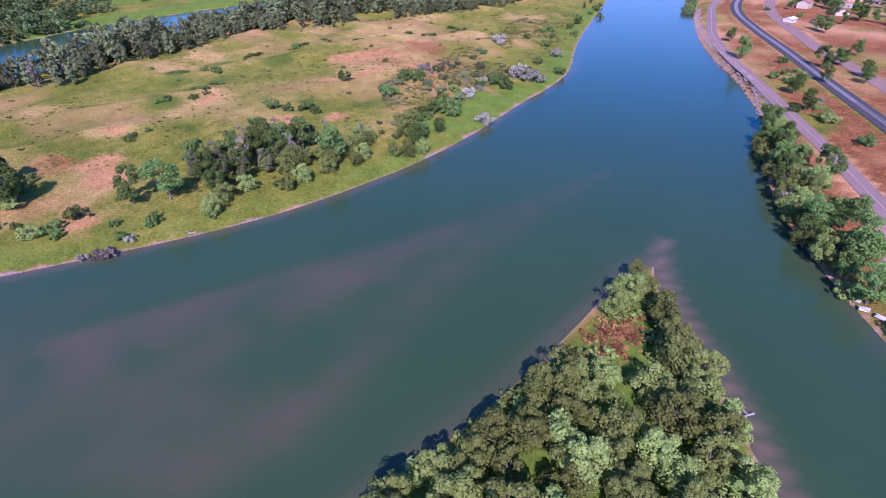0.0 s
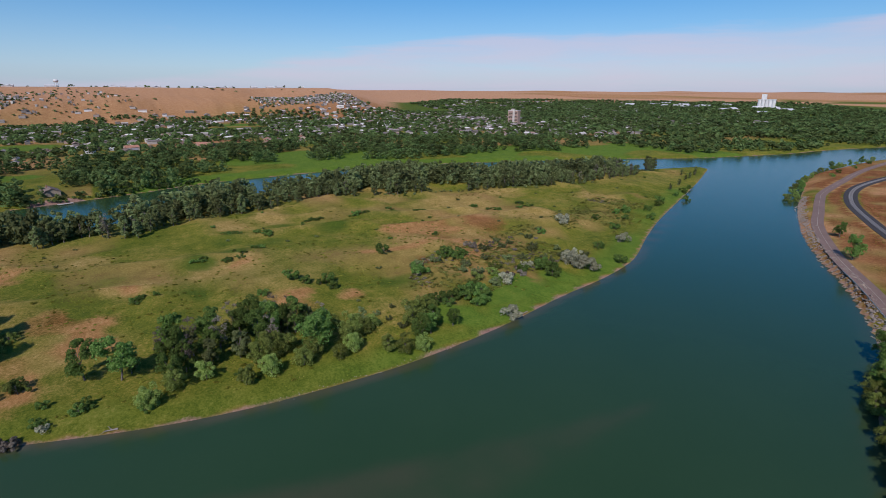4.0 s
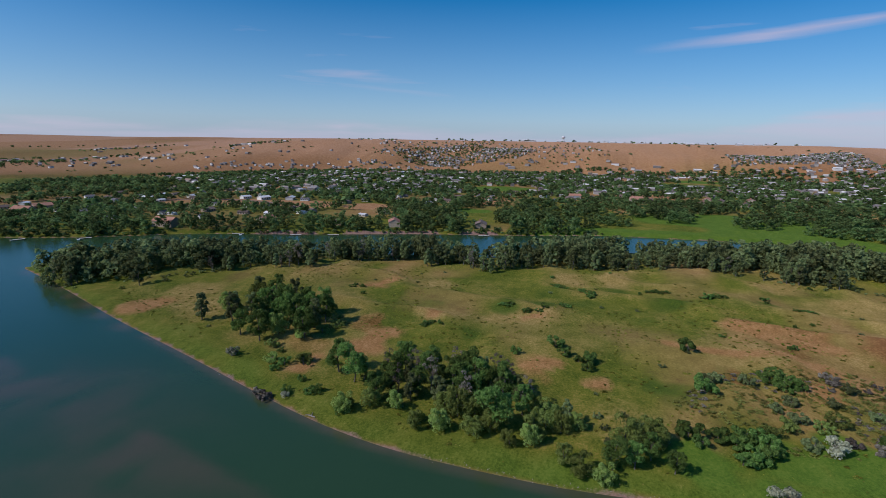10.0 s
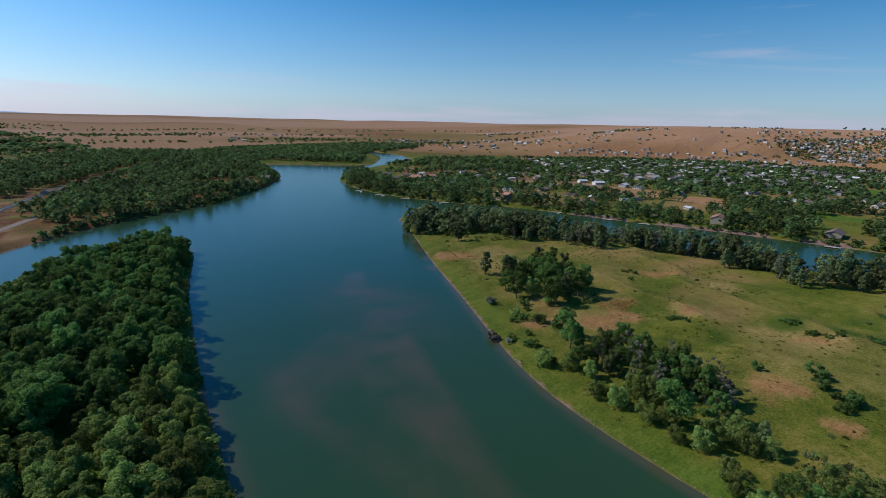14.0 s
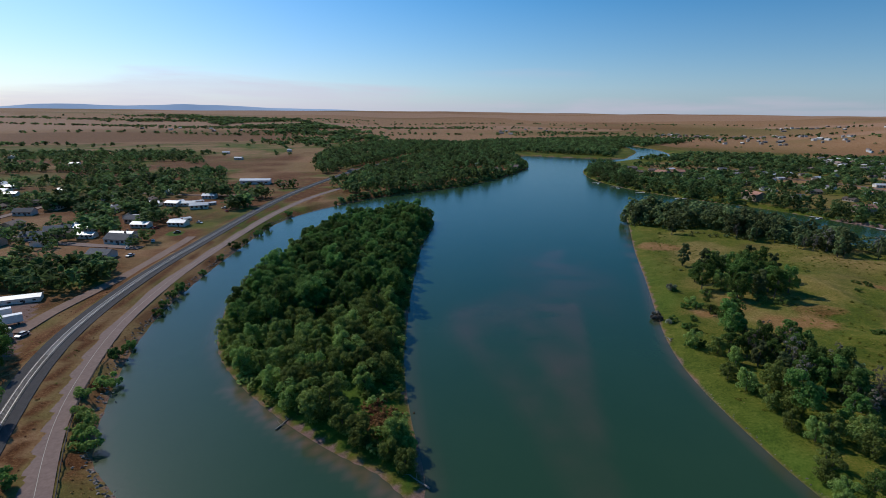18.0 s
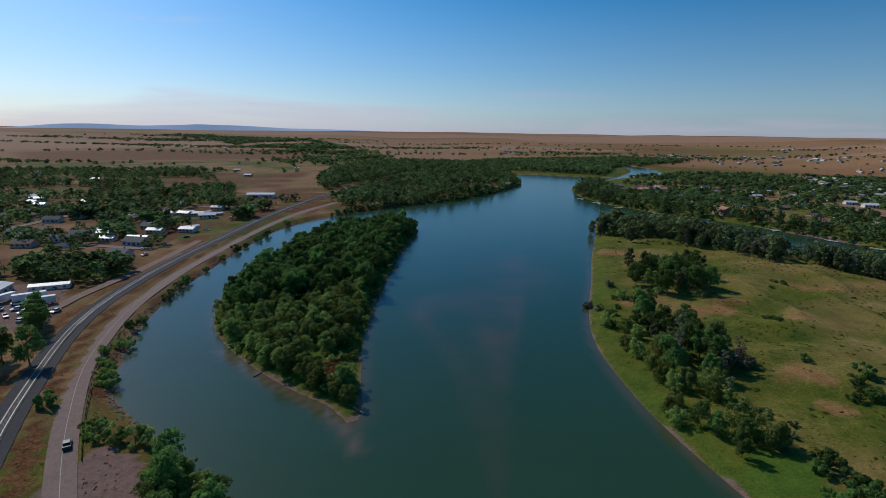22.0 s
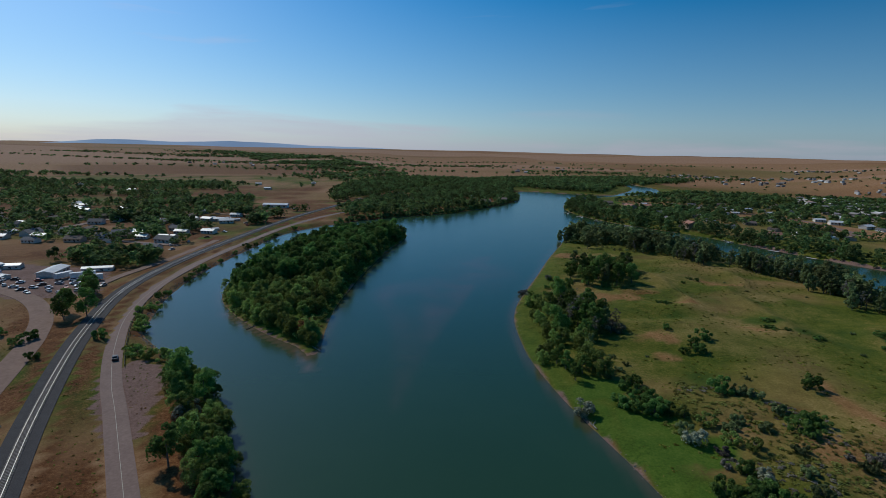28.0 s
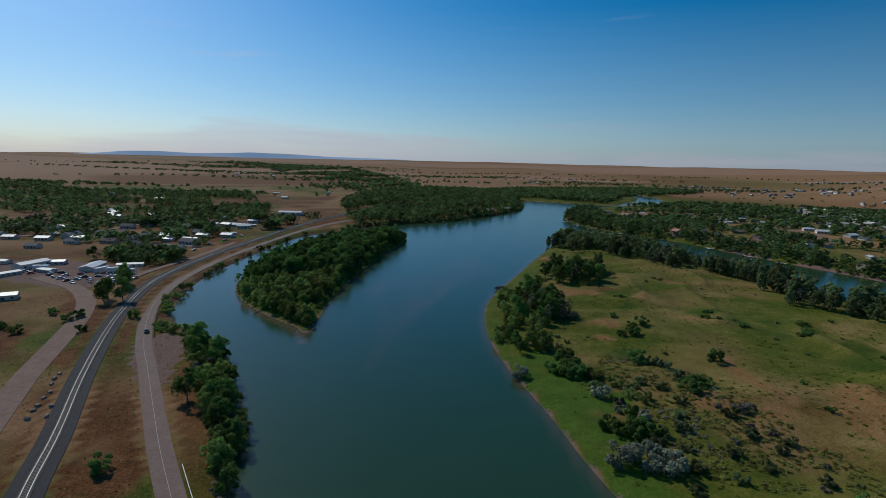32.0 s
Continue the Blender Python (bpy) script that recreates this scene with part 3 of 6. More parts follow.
def height(x, y):
    """The ground's height at points, bilinear on its grid."""
    x, y = np.atleast_1d(np.asarray(x, float)), np.atleast_1d(np.asarray(y, float))
    i = np.clip(np.searchsorted(GX, x) - 1, 0, len(GX) - 2)
    j = np.clip(np.searchsorted(GY, y) - 1, 0, len(GY) - 2)
    u, v = (x - GX[i]) / (GX[i + 1] - GX[i]), (y - GY[j]) / (GY[j + 1] - GY[j])
    return (Z[j, i] * (1 - u) + Z[j, i + 1] * u) * (1 - v) + (Z[j + 1, i] * (1 - u) + Z[j + 1, i + 1] * u) * v


# the river: one level sheet, which the ground rises through
WX = np.concatenate([np.arange(-460, -180, 8.0), np.arange(-180, 60, 3.0), np.arange(60, 1101, 8.0)])
WY = np.concatenate([np.arange(-1300, 180, 8.0), np.arange(180, 480, 3.0), np.arange(480, 1521, 8.0)])
wx, wy = np.meshgrid(WX, WY)
BAR = smooth([(34, 452), (24, 420), (13, 371), (10, 356), (2, 329), (-6, 302), (-15, 270), (-22, 241), (-31, 205), (-36, 235), (-38, 268), (-42, 294), (-48, 317), (-56, 340), (-50, 362), (-28, 382), (-6, 410), (10, 445), (34, 452)], 6)[:, :2]
in_bar, d_bar = inside(wx, wy, BAR), segdist(wx, wy, BAR)
east_side = step(wx - np.interp(wy, [205, 241, 302, 356, 452], [-42, -33, -25, -15, 14]), 0, 12)
sh = in_bar * step(d_bar, 0, 5 + 9 * (1 - east_side)) * np.clip(0.42 + 0.3 * east_side + 0.9 * (vnoise(wx * 1.5, wy * 0.4, 13, 40) - 0.5) + 0.5 * (vnoise(wx, wy, 6, 50) - 0.5), 0.05, 1)
sh = np.maximum(sh, 1.1 * np.exp(-((wx - 14) / 17) ** 2 - ((wy - 398) / 34) ** 2) * (0.3 + 1.2 * vnoise(wx, wy, 9, 51)))
# weed beds on the bar
for hx, hy, ha, hb in ((1, 367, 9, 4), (-31, 295, 2.5, 1.5), (12, 398, 9, 3), (20, 376, 5, 2.5), (24, 425, 8, 2.5), (-8, 352, 7, 3), (6, 412, 6, 2), (-20, 330, 4, 2)):
    sh = sh * (1 - 0.85 * np.exp(-((wx - hx) / ha) ** 2 - ((wy - hy) / hb) ** 2))
sh = sh + 0.5 * np.exp(-(segdist(wx, wy, small) / 3.5) ** 2) + 0.5 * np.exp(-(segdist(wx, wy, west) / 3) ** 2) + 0.6 * np.exp(-(segdist(wx, wy, big) / 2.5) ** 2)
SPIT = smooth([(-62, 240), (-66, 250), (-76, 263), (-88, 274), (-97, 283), (-116, 304)], 3)[:, :2]
sd = 0.8 * np.exp(-(segdist(wx, wy, SPIT) / 1.8) ** 2) + 0.25 * np.exp(-(segdist(wx, wy, small) / 1.8) ** 2) + 0.45 * np.exp(-(segdist(wx, wy, big) / 2.2) ** 2)
water = tagged(new("water", grid_mesh("water", wx, wy, np.zeros_like(wx), WATER, shoal=np.clip(sh, 0, 1), sand=np.clip(sd, 0, 1))),
               "calm teal river with brown shoals and soft ripples", "river", kind="structure")

# ---- plants ----
rng = np.random.default_rng(7)


def leaf_cards(gen, blobs, per_blob, size, droop=0.0):
    """Small leaf cards on the outsides of lumps (x, y, z, rx, rz): corners of shape (n, 4, 3)."""
    out = []
    for bx, by, bz, rx, rz in blobs:
        d = gen.normal(size=(per_blob, 3))
        d /= np.linalg.norm(d, axis=1)[:, None]
        d[:, 2] = np.where(d[:, 2] < -0.55, -d[:, 2], d[:, 2])
        r = 0.72 + 0.36 * gen.random(per_blob)
        c = np.array([bx, by, bz]) + d * r[:, None] * np.array([rx, rx, rz])
        nrm = d + gen.normal(size=(per_blob, 3)) * 0.45 + np.array([0, 0, 0.25])
        nrm /= np.linalg.norm(nrm, axis=1)[:, None]
        a = np.cross(nrm, gen.normal(size=(per_blob, 3)))
        a /= np.linalg.norm(a, axis=1)[:, None] + 1e-9
        b = np.cross(nrm, a)
        s = size * (0.6 + 0.8 * gen.random(per_blob))[:, None]
        a, b = a * s, b * s * 0.72
        out.append(np.stack([c - a, c - b * 0.9 - nrm * s * 0.15, c + a, c + b - nrm * s * 0.15], 1))
    return np.concatenate(out)


def lumps(gen, n, radius, z0, z1, lump, taper=0.6):
    """Lumps that fill an uneven crown between two heights."""
    res = []
    off = gen.normal(size=2) * radius * 0.15
    for k in range(n):
        f = (k + gen.random()) / n
        z = z0 + (z1 - z0) * f
        wide = radius * (math.sin(math.pi * (0.16 + 0.74 * f)) ** taper)
        a, r = gen.random() * 6.283, wide * gen.random() ** 0.4 * 0.92
        s = lump * (0.55 + 0.8 * gen.random()) * (1.0 - 0.25 * f)
        res.append((math.cos(a) * r + off[0] * f, math.sin(a) * r + off[1] * f, z, s, s * (0.75 + 0.4 * gen.random())))
    return res


def cards_mesh(name, cards, mat):
    n = len(cards)
    return mesh_of(name, cards.reshape(-1, 3), np.arange(n * 4).reshape(n, 4), mat, False)


def limb_arrays(p0, p1, r0, r1, sides=6):
    p0, p1 = np.array(p0, float), np.array(p1, float)
    d = p1 - p0
    d /= np.linalg.norm(d)
    a = np.cross(d, (0.3, 0.9, 0.1))
    a /= np.linalg.norm(a)
    b = np.cross(d, a)
    t = np.linspace(0, 2 * math.pi, sides, endpoint=False)
    ring = np.cos(t)[:, None] * a + np.sin(t)[:, None] * b
    v = np.vstack([p0 + ring * r0, p1 + ring * r1])
    f = [(k, (k + 1) % sides, sides + (k + 1) % sides, sides + k) for k in range(sides)]
    return v, np.array(f)


def joined(pieces):
    vs, fs, n = [], [], 0
    for v, f in pieces:
        vs.append(v)
        fs.append(f + n)
        n += len(v)
    return np.vstack(vs), np.vstack(fs)


def trunk_mesh(gen, h, r, blobs, lean=0.05):
    top = np.array([gen.normal() * lean * h, gen.normal() * lean * h, h * 0.72])
    mid = top * 0.45 + np.array([gen.normal() * 0.15, gen.normal() * 0.15, 0])
    pieces = [limb_arrays((0, 0, -0.4), mid, r, r * 0.7, 8), limb_arrays(mid, top, r * 0.7, r * 0.25, 7)]
    for k in gen.choice(len(blobs), min(7, len(blobs)), replace=False):
        b = np.array(blobs[k][:3])
        s = gen.random() * 0.5 + 0.25
        st = mid * (s / 0.5) if s < 0.5 else mid + (top - mid) * (s - 0.5)
        st[2] = min(st[2], b[2] - 0.3)
        pieces.append(limb_arrays(st, b, r * 0.38, r * 0.1, 5))
    v, f = joined(pieces)
    return mesh_of("trunk", v, f, BARK)


def part(name, me, parent, label="", category=""):
    ob = new(name, me)
    ob.parent = parent
    if label:
        ob["label"] = label
    return ob


PROTO, COUNT = {}, {}


def make_tree(kind, gen):
    """Meshes of one tree or shrub of a kind, about its true size."""
    if kind == "cottonwood":
        h = 9.8 + gen.random() * 2.5
        bl = lumps(gen, 26, h * 0.34, h * 0.24, h * 0.94, h * 0.13)
        return trunk_mesh(gen, h, 0.24, bl), cards_mesh("crown", leaf_cards(gen, bl, 120, 0.27), LEAF_DARK)
    if kind == "willow":
        h = 7.0 + gen.random() * 2
        bl = lumps(gen, 24, h * 0.45, h * 0.12, h * 0.88, h * 0.17)
        return trunk_mesh(gen, h, 0.18, bl), cards_mesh("crown", leaf_cards(gen, bl, 130, 0.23), LEAF_MID)
    if kind == "greytree":
        h = 7.8 + gen.random() * 2.5
        bl = lumps(gen, 24, h * 0.24, h * 0.16, h * 0.97, h * 0.095)
        return trunk_mesh(gen, h, 0.2, bl), cards_mesh("crown", leaf_cards(gen, bl, 95, 0.25), LEAF_GREY)
    if kind == "snag":
        h = 8.5
        bl = lumps(gen, 14, h * 0.22, h * 0.35, h * 1.0, h * 0.09)
        return trunk_mesh(gen, h, 0.2, bl), cards_mesh("crown", leaf_cards(gen, bl, 40, 0.16), LEAF_PURPLE)
    low = {"bush": (2.3, 1.9, LEAF_DARK), "brush": (1.7, 1.7, LEAF_GREY), "silver": (2.6, 1.8, LEAF_SILVER), "twigs": (1.8, 1.8, LEAF_PURPLE), "thicket": (2.4, 2.0, LEAF_MID)}
    h, r, mat = low[kind]
    bl = lumps(gen, 13, r, h * 0.12, h * 0.80, h * 0.26, 0.4)
    stems = trunk_mesh(gen, h, 0.07, bl, 0.02)
    return stems, cards_mesh("crown", leaf_cards(gen, bl, 90, 0.17), mat)


LABELS = {
    "cottonwood": ("cottonwood_tree", "tree", "dark green cottonwood with an uneven rounded crown"),
    "willow": ("willow_tree", "tree", "light green bushy willow with clumped leaves"),
    "greytree": ("riverside_tree", "tree", "slender grey-green tree with a thin open crown"),
    "snag": ("dying_tree", "tree", "half-dead tree with bare purple-grey twigs"),
    "bush": ("shrub", "shrub", "low dark green rounded shrub in the meadow"),
    "brush": ("sagebrush", "shrub", "grey-green brushy shrub in dry grass"),
    "silver": ("silver_shrub", "shrub", "pale silvery olive shrub near the water"),
    "twigs": ("bare_shrub", "shrub", "purple-grey leafless shrub with dense twigs"),
    "thicket": ("thicket_shrub", "shrub", "bright green leafy thicket shrub"),
}
VARIANTS = {"cottonwood": 6, "willow": 5, "greytree": 4, "snag": 2, "bush": 4, "brush": 3, "silver": 2, "twigs": 2, "thicket": 3}


def plant(kind, x, y, s=1.0, group="", z=None, wide=1.0):
    """A tree or shrub of a kind with its foot on the ground."""
    k = COUNT.get(kind, 0)
    COUNT[kind] = k + 1
    v = k % VARIANTS[kind]
    zz = float(height(x, y)[0]) - 0.05 if z is None else z
    m = pose(x, y, max(zz, -0.3), 0, 0, random.uniform(0, 360)) @ Matrix.Diagonal((s * wide, s * wide, s, 1))
    if (kind, v) in PROTO:
        ob = copy_thing(PROTO[kind, v], m)
        ob.matrix_basis = m
        if group:
            ob["group"] = group
        return ob
    gen = np.random.default_rng(100 + v * 13 + sum(map(ord, kind)))
    trunk, crown = make_tree(kind, gen)
    name, cat, label = LABELS[kind]
    ob = tagged(new(name), label, cat, group)
    part("stem" if VARIANTS[kind] and LABELS[kind][1] == "shrub" else "trunk", trunk, ob)
    part("crown", crown, ob)
    ob.matrix_basis = m
    PROTO[kind, v] = ob
    return ob


def scatter(poly, pitch, gen, jitter=0.45):
    """Uneven points inside an outline, about pitch apart."""
    p = np.array(poly, float)
    gx, gy = np.meshgrid(np.arange(p[:, 0].min(), p[:, 0].max(), pitch), np.arange(p[:, 1].min(), p[:, 1].max(), pitch * 0.87))
    gx = gx + (np.arange(gx.shape[0]) % 2)[:, None] * pitch / 2
    gx, gy = gx + gen.uniform(-jitter, jitter, gx.shape) * pitch, gy + gen.uniform(-jitter, jitter, gy.shape) * pitch
    keep = inside(gx, gy, p)
    return np.stack([gx[keep], gy[keep]], 1)


GRASS_KINDS = []
for k in range(6):
    gen = np.random.default_rng(120 + k)
    GRASS_KINDS.append(leaf_cards(gen, [(0, 0, 0.35, 0.4, 0.4)], 6, 0.26))
FAR_KINDS = []
for k in range(6):
    gen = np.random.default_rng(50 + k)
    bl = lumps(gen, 7, 0.40, 0.22, 0.84, 0.24, 0.5)
    FAR_KINDS.append(leaf_cards(gen, bl, 11, 0.115))
FINE_KINDS = []
for k in range(8):
    gen = np.random.default_rng(150 + k)
    bl = lumps(gen, 10, 0.26 + 0.1 * gen.random(), 0.12, 0.90, 0.15, 0.5)
    FINE_KINDS.append(leaf_cards(gen, bl, 20, 0.062))
THIN_KINDS = []
for k in range(5):
    gen = np.random.default_rng(80 + k)
    THIN_KINDS.append(leaf_cards(gen, lumps(gen, 4, 0.36, 0.25, 0.80, 0.30, 0.5), 6, 0.22))


def woods(name, points, sizes, label, mat, wide=1.0, category="trees", thin=False, grass=False, fine=False):
    """Many distant trees, joined into one thing of kind stuff."""
    pts = np.asarray(points, float)
    z = height(pts[:, 0], pts[:, 1]) - 0.3
    cards, tones = [], []
    kinds = FINE_KINDS if fine else GRASS_KINDS if grass else THIN_KINDS if thin else FAR_KINDS
    for k, base in enumerate(kinds):
        sel = np.arange(len(pts)) % len(kinds) == k
        p, zz, s = pts[sel], z[sel], np.asarray(sizes)[sel]
        a = rng.random(len(p)) * 6.283
        ca, sa = np.cos(a)[:, None, None], np.sin(a)[:, None, None]
        w = (wide * (0.85 + 0.35 * rng.random(len(p))) * s)[:, None, None]
        x = (base[None, ..., 0] * ca - base[None, ..., 1] * sa) * w + p[:, 0, None, None]
        y = (base[None, ..., 0] * sa + base[None, ..., 1] * ca) * w + p[:, 1, None, None]
        cards.append(np.stack([x, y, base[None, ..., 2] * s[:, None, None] + zz[:, None, None]], -1).reshape(-1, 4, 3))
        tones.append(np.repeat(rng.random(len(p)), len(base) * 4))
    me = cards_mesh(name, np.concatenate(cards), mat)
    me.attributes.new("tone", "FLOAT", "POINT").data.foreach_set("value", np.concatenate(tones).astype(np.float32))
    return tagged(new(name, me), label, category, kind="stuff")


def many(pts, line):
    return segdist(pts[:, 0], pts[:, 1], line)


# small island: cottonwoods upstream and inland, willows towards the tip, brush along its edges
pts = scatter(small, 6.6, rng)
for (x, y), d in zip(pts, many(pts, small)):
    if d < 3.6 or y < 260 or math.hypot((x + 73) * 0.8, y - 283) < 7:
        continue
    if y > 322 + 0.75 * (x + 130) and d > 7:
        plant("cottonwood", x, y, rng.uniform(0.95, 1.3), "island trees")
    else:
        plant("willow", x, y, rng.uniform(0.8, 1.2), "island trees")
for x, y in ((-66.5, 263), (-70, 267), (-66, 270), (-68, 276)):
    plant("willow", x, y, rng.uniform(0.6, 0.8), "island trees")
pts = scatter(small, 3.4, rng)
d = many(pts, small)
pts = pts[(d > 1.2) & (d < 12) & ((pts[:, 1] > 292) | (d > 4.0) & (pts[:, 1] > 262)) & (np.hypot(pts[:, 0] + 73, pts[:, 1] - 283) > 5)]
woods("island_brush", pts, rng.uniform(1.6, 3.4, len(pts)), "light green brush crowding the island's edge", LEAF_MID, 1.3, "shrubs")
pts = np.stack([rng.normal(-73, 2.6, 240), rng.normal(282, 4.5, 240)], 1)
woods("dry_reeds", pts, rng.uniform(0.5, 1.3, len(pts)), "reddish dead reeds in a clearing", LEAF_RUST, 1.3, "reeds")

# big island: the belt of trees along the back channel; the rows behind stay joined
BELT_BACK = [(124, 558), (157, 530), (181, 500), (193, 474), (208, 444), (218, 413), (224, 386), (232, 355), (238, 320), (244, 297), (268, 270), (289, 240), (287, 187), (302, 113), (280, 21), (244, -61), (226, -112)]
BELT_FRONT = [(214, -130), (199, -74), (189, -5), (208, 93), (221, 148), (236, 195), (222, 243), (213, 290), (192, 311), (206, 328), (200, 351), (207, 376), (188, 404), (166, 405), (157, 423), (142, 448), (117, 459), (104, 482), (97, 520), (108, 548)]
belt_land = smooth(BELT_BACK + BELT_FRONT + BELT_BACK[:1], 8)[:, :2]
belt_front = smooth(BELT_FRONT, 8)[:, :2]
behind, tall = [], []
pts = scatter(belt_land, 5.6, rng)
for (x, y), ob_d, gap in zip(pts, many(pts, belt_front), vnoise(pts[:, 0], pts[:, 1], 15, 70)):
    if gap < (0.40 if ob_d < 18 else 0.3) or segdist(np.array([x]), np.array([y]), big)[0] < 3.0:
        continue
    s = rng.uniform(0.8, 1.35) * (0.75 + 0.65 * vnoise(np.array([x]), np.array([y]), 26, 84)[0]) * (0.85 if ob_d < 5 else 1.0)
    if ob_d < 11 and rng.random() < 0.13:
        plant("snag", x, y, s * 1.05, "back channel trees")
    elif ob_d < 8.5:
        plant("greytree", x, y, s * (1.08 if y > 240 else 1.0), "back channel trees")
    else:
        behind.append((x, y))
        tall.append((10.6 if y > 240 else 10.0) * s)
pts = scatter(belt_land, 6.0, rng)
pts = pts[(many(pts, belt_front) < 12) & (vnoise(pts[:, 0], pts[:, 1], 18, 76) > 0.45)]
woods("belt_brush", pts, rng.uniform(1.0, 2.6, len(pts)), "grey-green brush at the feet of the trees", LEAF_GREY, 1.6, "shrubs")


def grove(kind, places, lo, hi, group=""):
    for x, y in places:
        plant(kind, x, y, rng.uniform(lo, hi), group)


# big island: the upstream clump and the clumps along the front bank
grove("greytree", [(80, 408), (83, 395), (91, 391), (95, 384), (84, 357), (107, 379), (111, 402)], 1.2, 1.5, "island clump")
grove("cottonwood", [(88, 374), (83, 364), (91, 356), (68, 371), (109, 391), (98, 370), (102, 362), (94, 364), (77, 377)], 1.05, 1.35, "island clump")
grove("thicket", [(54, 356), (55, 344), (65, 363), (74, 356), (80, 351), (88, 349)], 1.30, 1.82, "island clump")
CLUMP = [(57, 350), (67, 370), (78, 405), (117, 402), (116, 384), (98, 358), (80, 352)]
BANK_CLUMP = [(39, 330), (64, 312), (63, 288), (57, 272), (46, 232), (30, 238), (30, 262), (34, 280), (38, 300)]
for outline in (CLUMP, BANK_CLUMP):
    for x, y in scatter(outline, 12.0, rng):
        plant(("cottonwood", "greytree", "willow")[int(rng.integers(0, 3))], x, y, rng.uniform(0.75, 1.15), "island clump")
grove("bush", [(55, 372), (38, 331), (45, 338)], 0.85, 1.1)
plant("silver", 35, 338, 0.8)
grove("twigs", [(36, 349), (34, 343)], 0.85, 1.0)
grove("cottonwood", [(54, 330), (49, 322), (51, 309), (47, 300), (52, 275), (51, 283), (56, 299), (58, 288), (54, 291), (48, 287)], 0.9, 1.2, "bank clump")
grove("greytree", [(52, 304), (45, 293), (52, 271), (55, 281), (59, 282), (44, 301)], 0.91, 1.17, "bank clump")
grove("snag", [(54, 312), (51, 297), (59, 275), (62, 279), (46, 306), (56, 304), (44, 285), (61, 292), (49, 268)], 0.98, 1.3, "bank clump")
grove("willow", [(37, 311), (32, 317), (30, 295), (31, 288), (38, 303), (32, 279), (35, 275), (30, 269), (32, 264), (39, 289), (42, 281), (41, 261), (43, 253), (40, 257), (48, 265)], 0.65, 0.95, "bank clump")
grove("willow", [(24, 251), (23, 246), (27, 255)], 0.65, 0.78, "bank clump")
grove("cottonwood", [(30, 239), (31, 230), (35, 235), (28, 244)], 0.55, 0.72, "bank clump")
grove("brush", [(38, 244), (41, 238), (45, 246), (48, 237), (43, 232), (50, 248), (53, 241)], 0.8, 1.2)
grove("bush", [(42, 211), (45, 207), (40, 214), (45, 222), (49, 218)], 1.3, 1.9)
plant("silver", 27, 209, 1.05)
plant("silver", 54, 372, 1.3)
grove("bush", [(49, 351), (53, 350), (58, 345), (37, 339), (39, 330), (34, 317), (31, 318), (34, 295), (34, 288)], 1.0, 1.5, "bank clump")
grove("twigs", [(34, 346), (33, 343)], 1.2, 1.5, "bank clump")
grove("silver", [(59, 280), (63, 276)], 1.4, 1.8, "bank clump")
grove("bush", [(48, 225), (47, 206), (47, 214), (50, 211), (53, 206), (58, 176), (90, 194), (88, 197), (94, 264), (86, 252)], 1.4, 2.0)
grove("thicket", [(60, 199), (56, 203), (62, 190), (66, 186)], 1.3, 1.8)
grove("brush", [(53, 195), (83, 213), (81, 216), (74, 194), (65, 195), (84, 203), (70, 199)], 1.3, 1.9)
grove("silver", [(53, 191), (28, 208), (61, 172)], 1.3, 1.9)
grove("twigs", [(57, 185), (56, 180), (93, 178), (96, 178)], 1.2, 1.6)
grove("bush", [(52, 166), (55, 164), (49, 169), (66, 123), (96, 132), (83, 194)], 1.3, 2.0)
grove("silver", [(51, 151), (54, 148), (67, 103), (103, 111)], 1.5, 2.3)
grove("brush", [(78, 154), (89, 175), (89, 164), (80, 216), (69, 167), (65, 148), (72, 174), (77, 183), (93, 156), (84, 148), (98, 160), (95, 142), (102, 128), (74, 142), (61, 138), (60, 160), (66, 157)], 1.2, 1.9)
grove("twigs", [(91, 169), (95, 165), (87, 180), (100, 149), (92, 139), (82, 161)], 0.7, 1.0)
grove("silver", [(46, 150), (59, 148), (56, 151)], 1.7, 2.3)
grove("bush", [(48, 206), (50, 208), (58, 166), (56, 168), (61, 165), (105, 218), (85, 190), (74, 217)], 1.5, 2.2)
grove("bush", [(102, 83), (110, 57), (110, 48), (93, 46), (48, 129), (129, -31), (112, 12), (117, -26), (121, -0), (106, 30), (98, 63), (86, 86), (135, -50), (143, -70)], 1.2, 2.0)
grove("greytree", [(154, -72), (144, -46), (165, -97), (178, -131), (170, -111), (189, -149), (185, -122)], 0.5, 0.7)
grove("bush", [(87, 260), (80, 252), (84, 255), (84, 276), (179, 200)], 1.1, 1.5)
grove("bush", [(98, 309), (123, 179), (181, 230), (140, 262), (161, 92), (146, 94)], 0.6, 0.85)
for x, y in ((131, 281), (138, 290), (129, 274), (171, 268), (169, 260), (166, 253), (143, 264), (189, 225), (188, 219), (183, 198), (181, 194), (190, 172), (173, 163), (169, 157), (166, 122), (154, 118), (101, 315), (144, 366), (161, 94), (149, 97)):
    for k in range(3):
        plant("bush", x + rng.normal() * 2.2, y + rng.normal() * 2.2, rng.uniform(0.4, 0.75), "meadow brush", wide=rng.uniform(1.6, 2.2))
BRUSHLAND = [(48, 200), (56, 170), (63, 128), (82, 82), (123, 11), (145, 35), (130, 92), (110, 149), (91, 209), (65, 228)]
pts = scatter(BRUSHLAND, 2.1, rng)
pts = pts[vnoise(pts[:, 0], pts[:, 1], 15, 71) * 0.6 + vnoise(pts[:, 0], pts[:, 1], 5, 72) * 0.4 > 0.44]
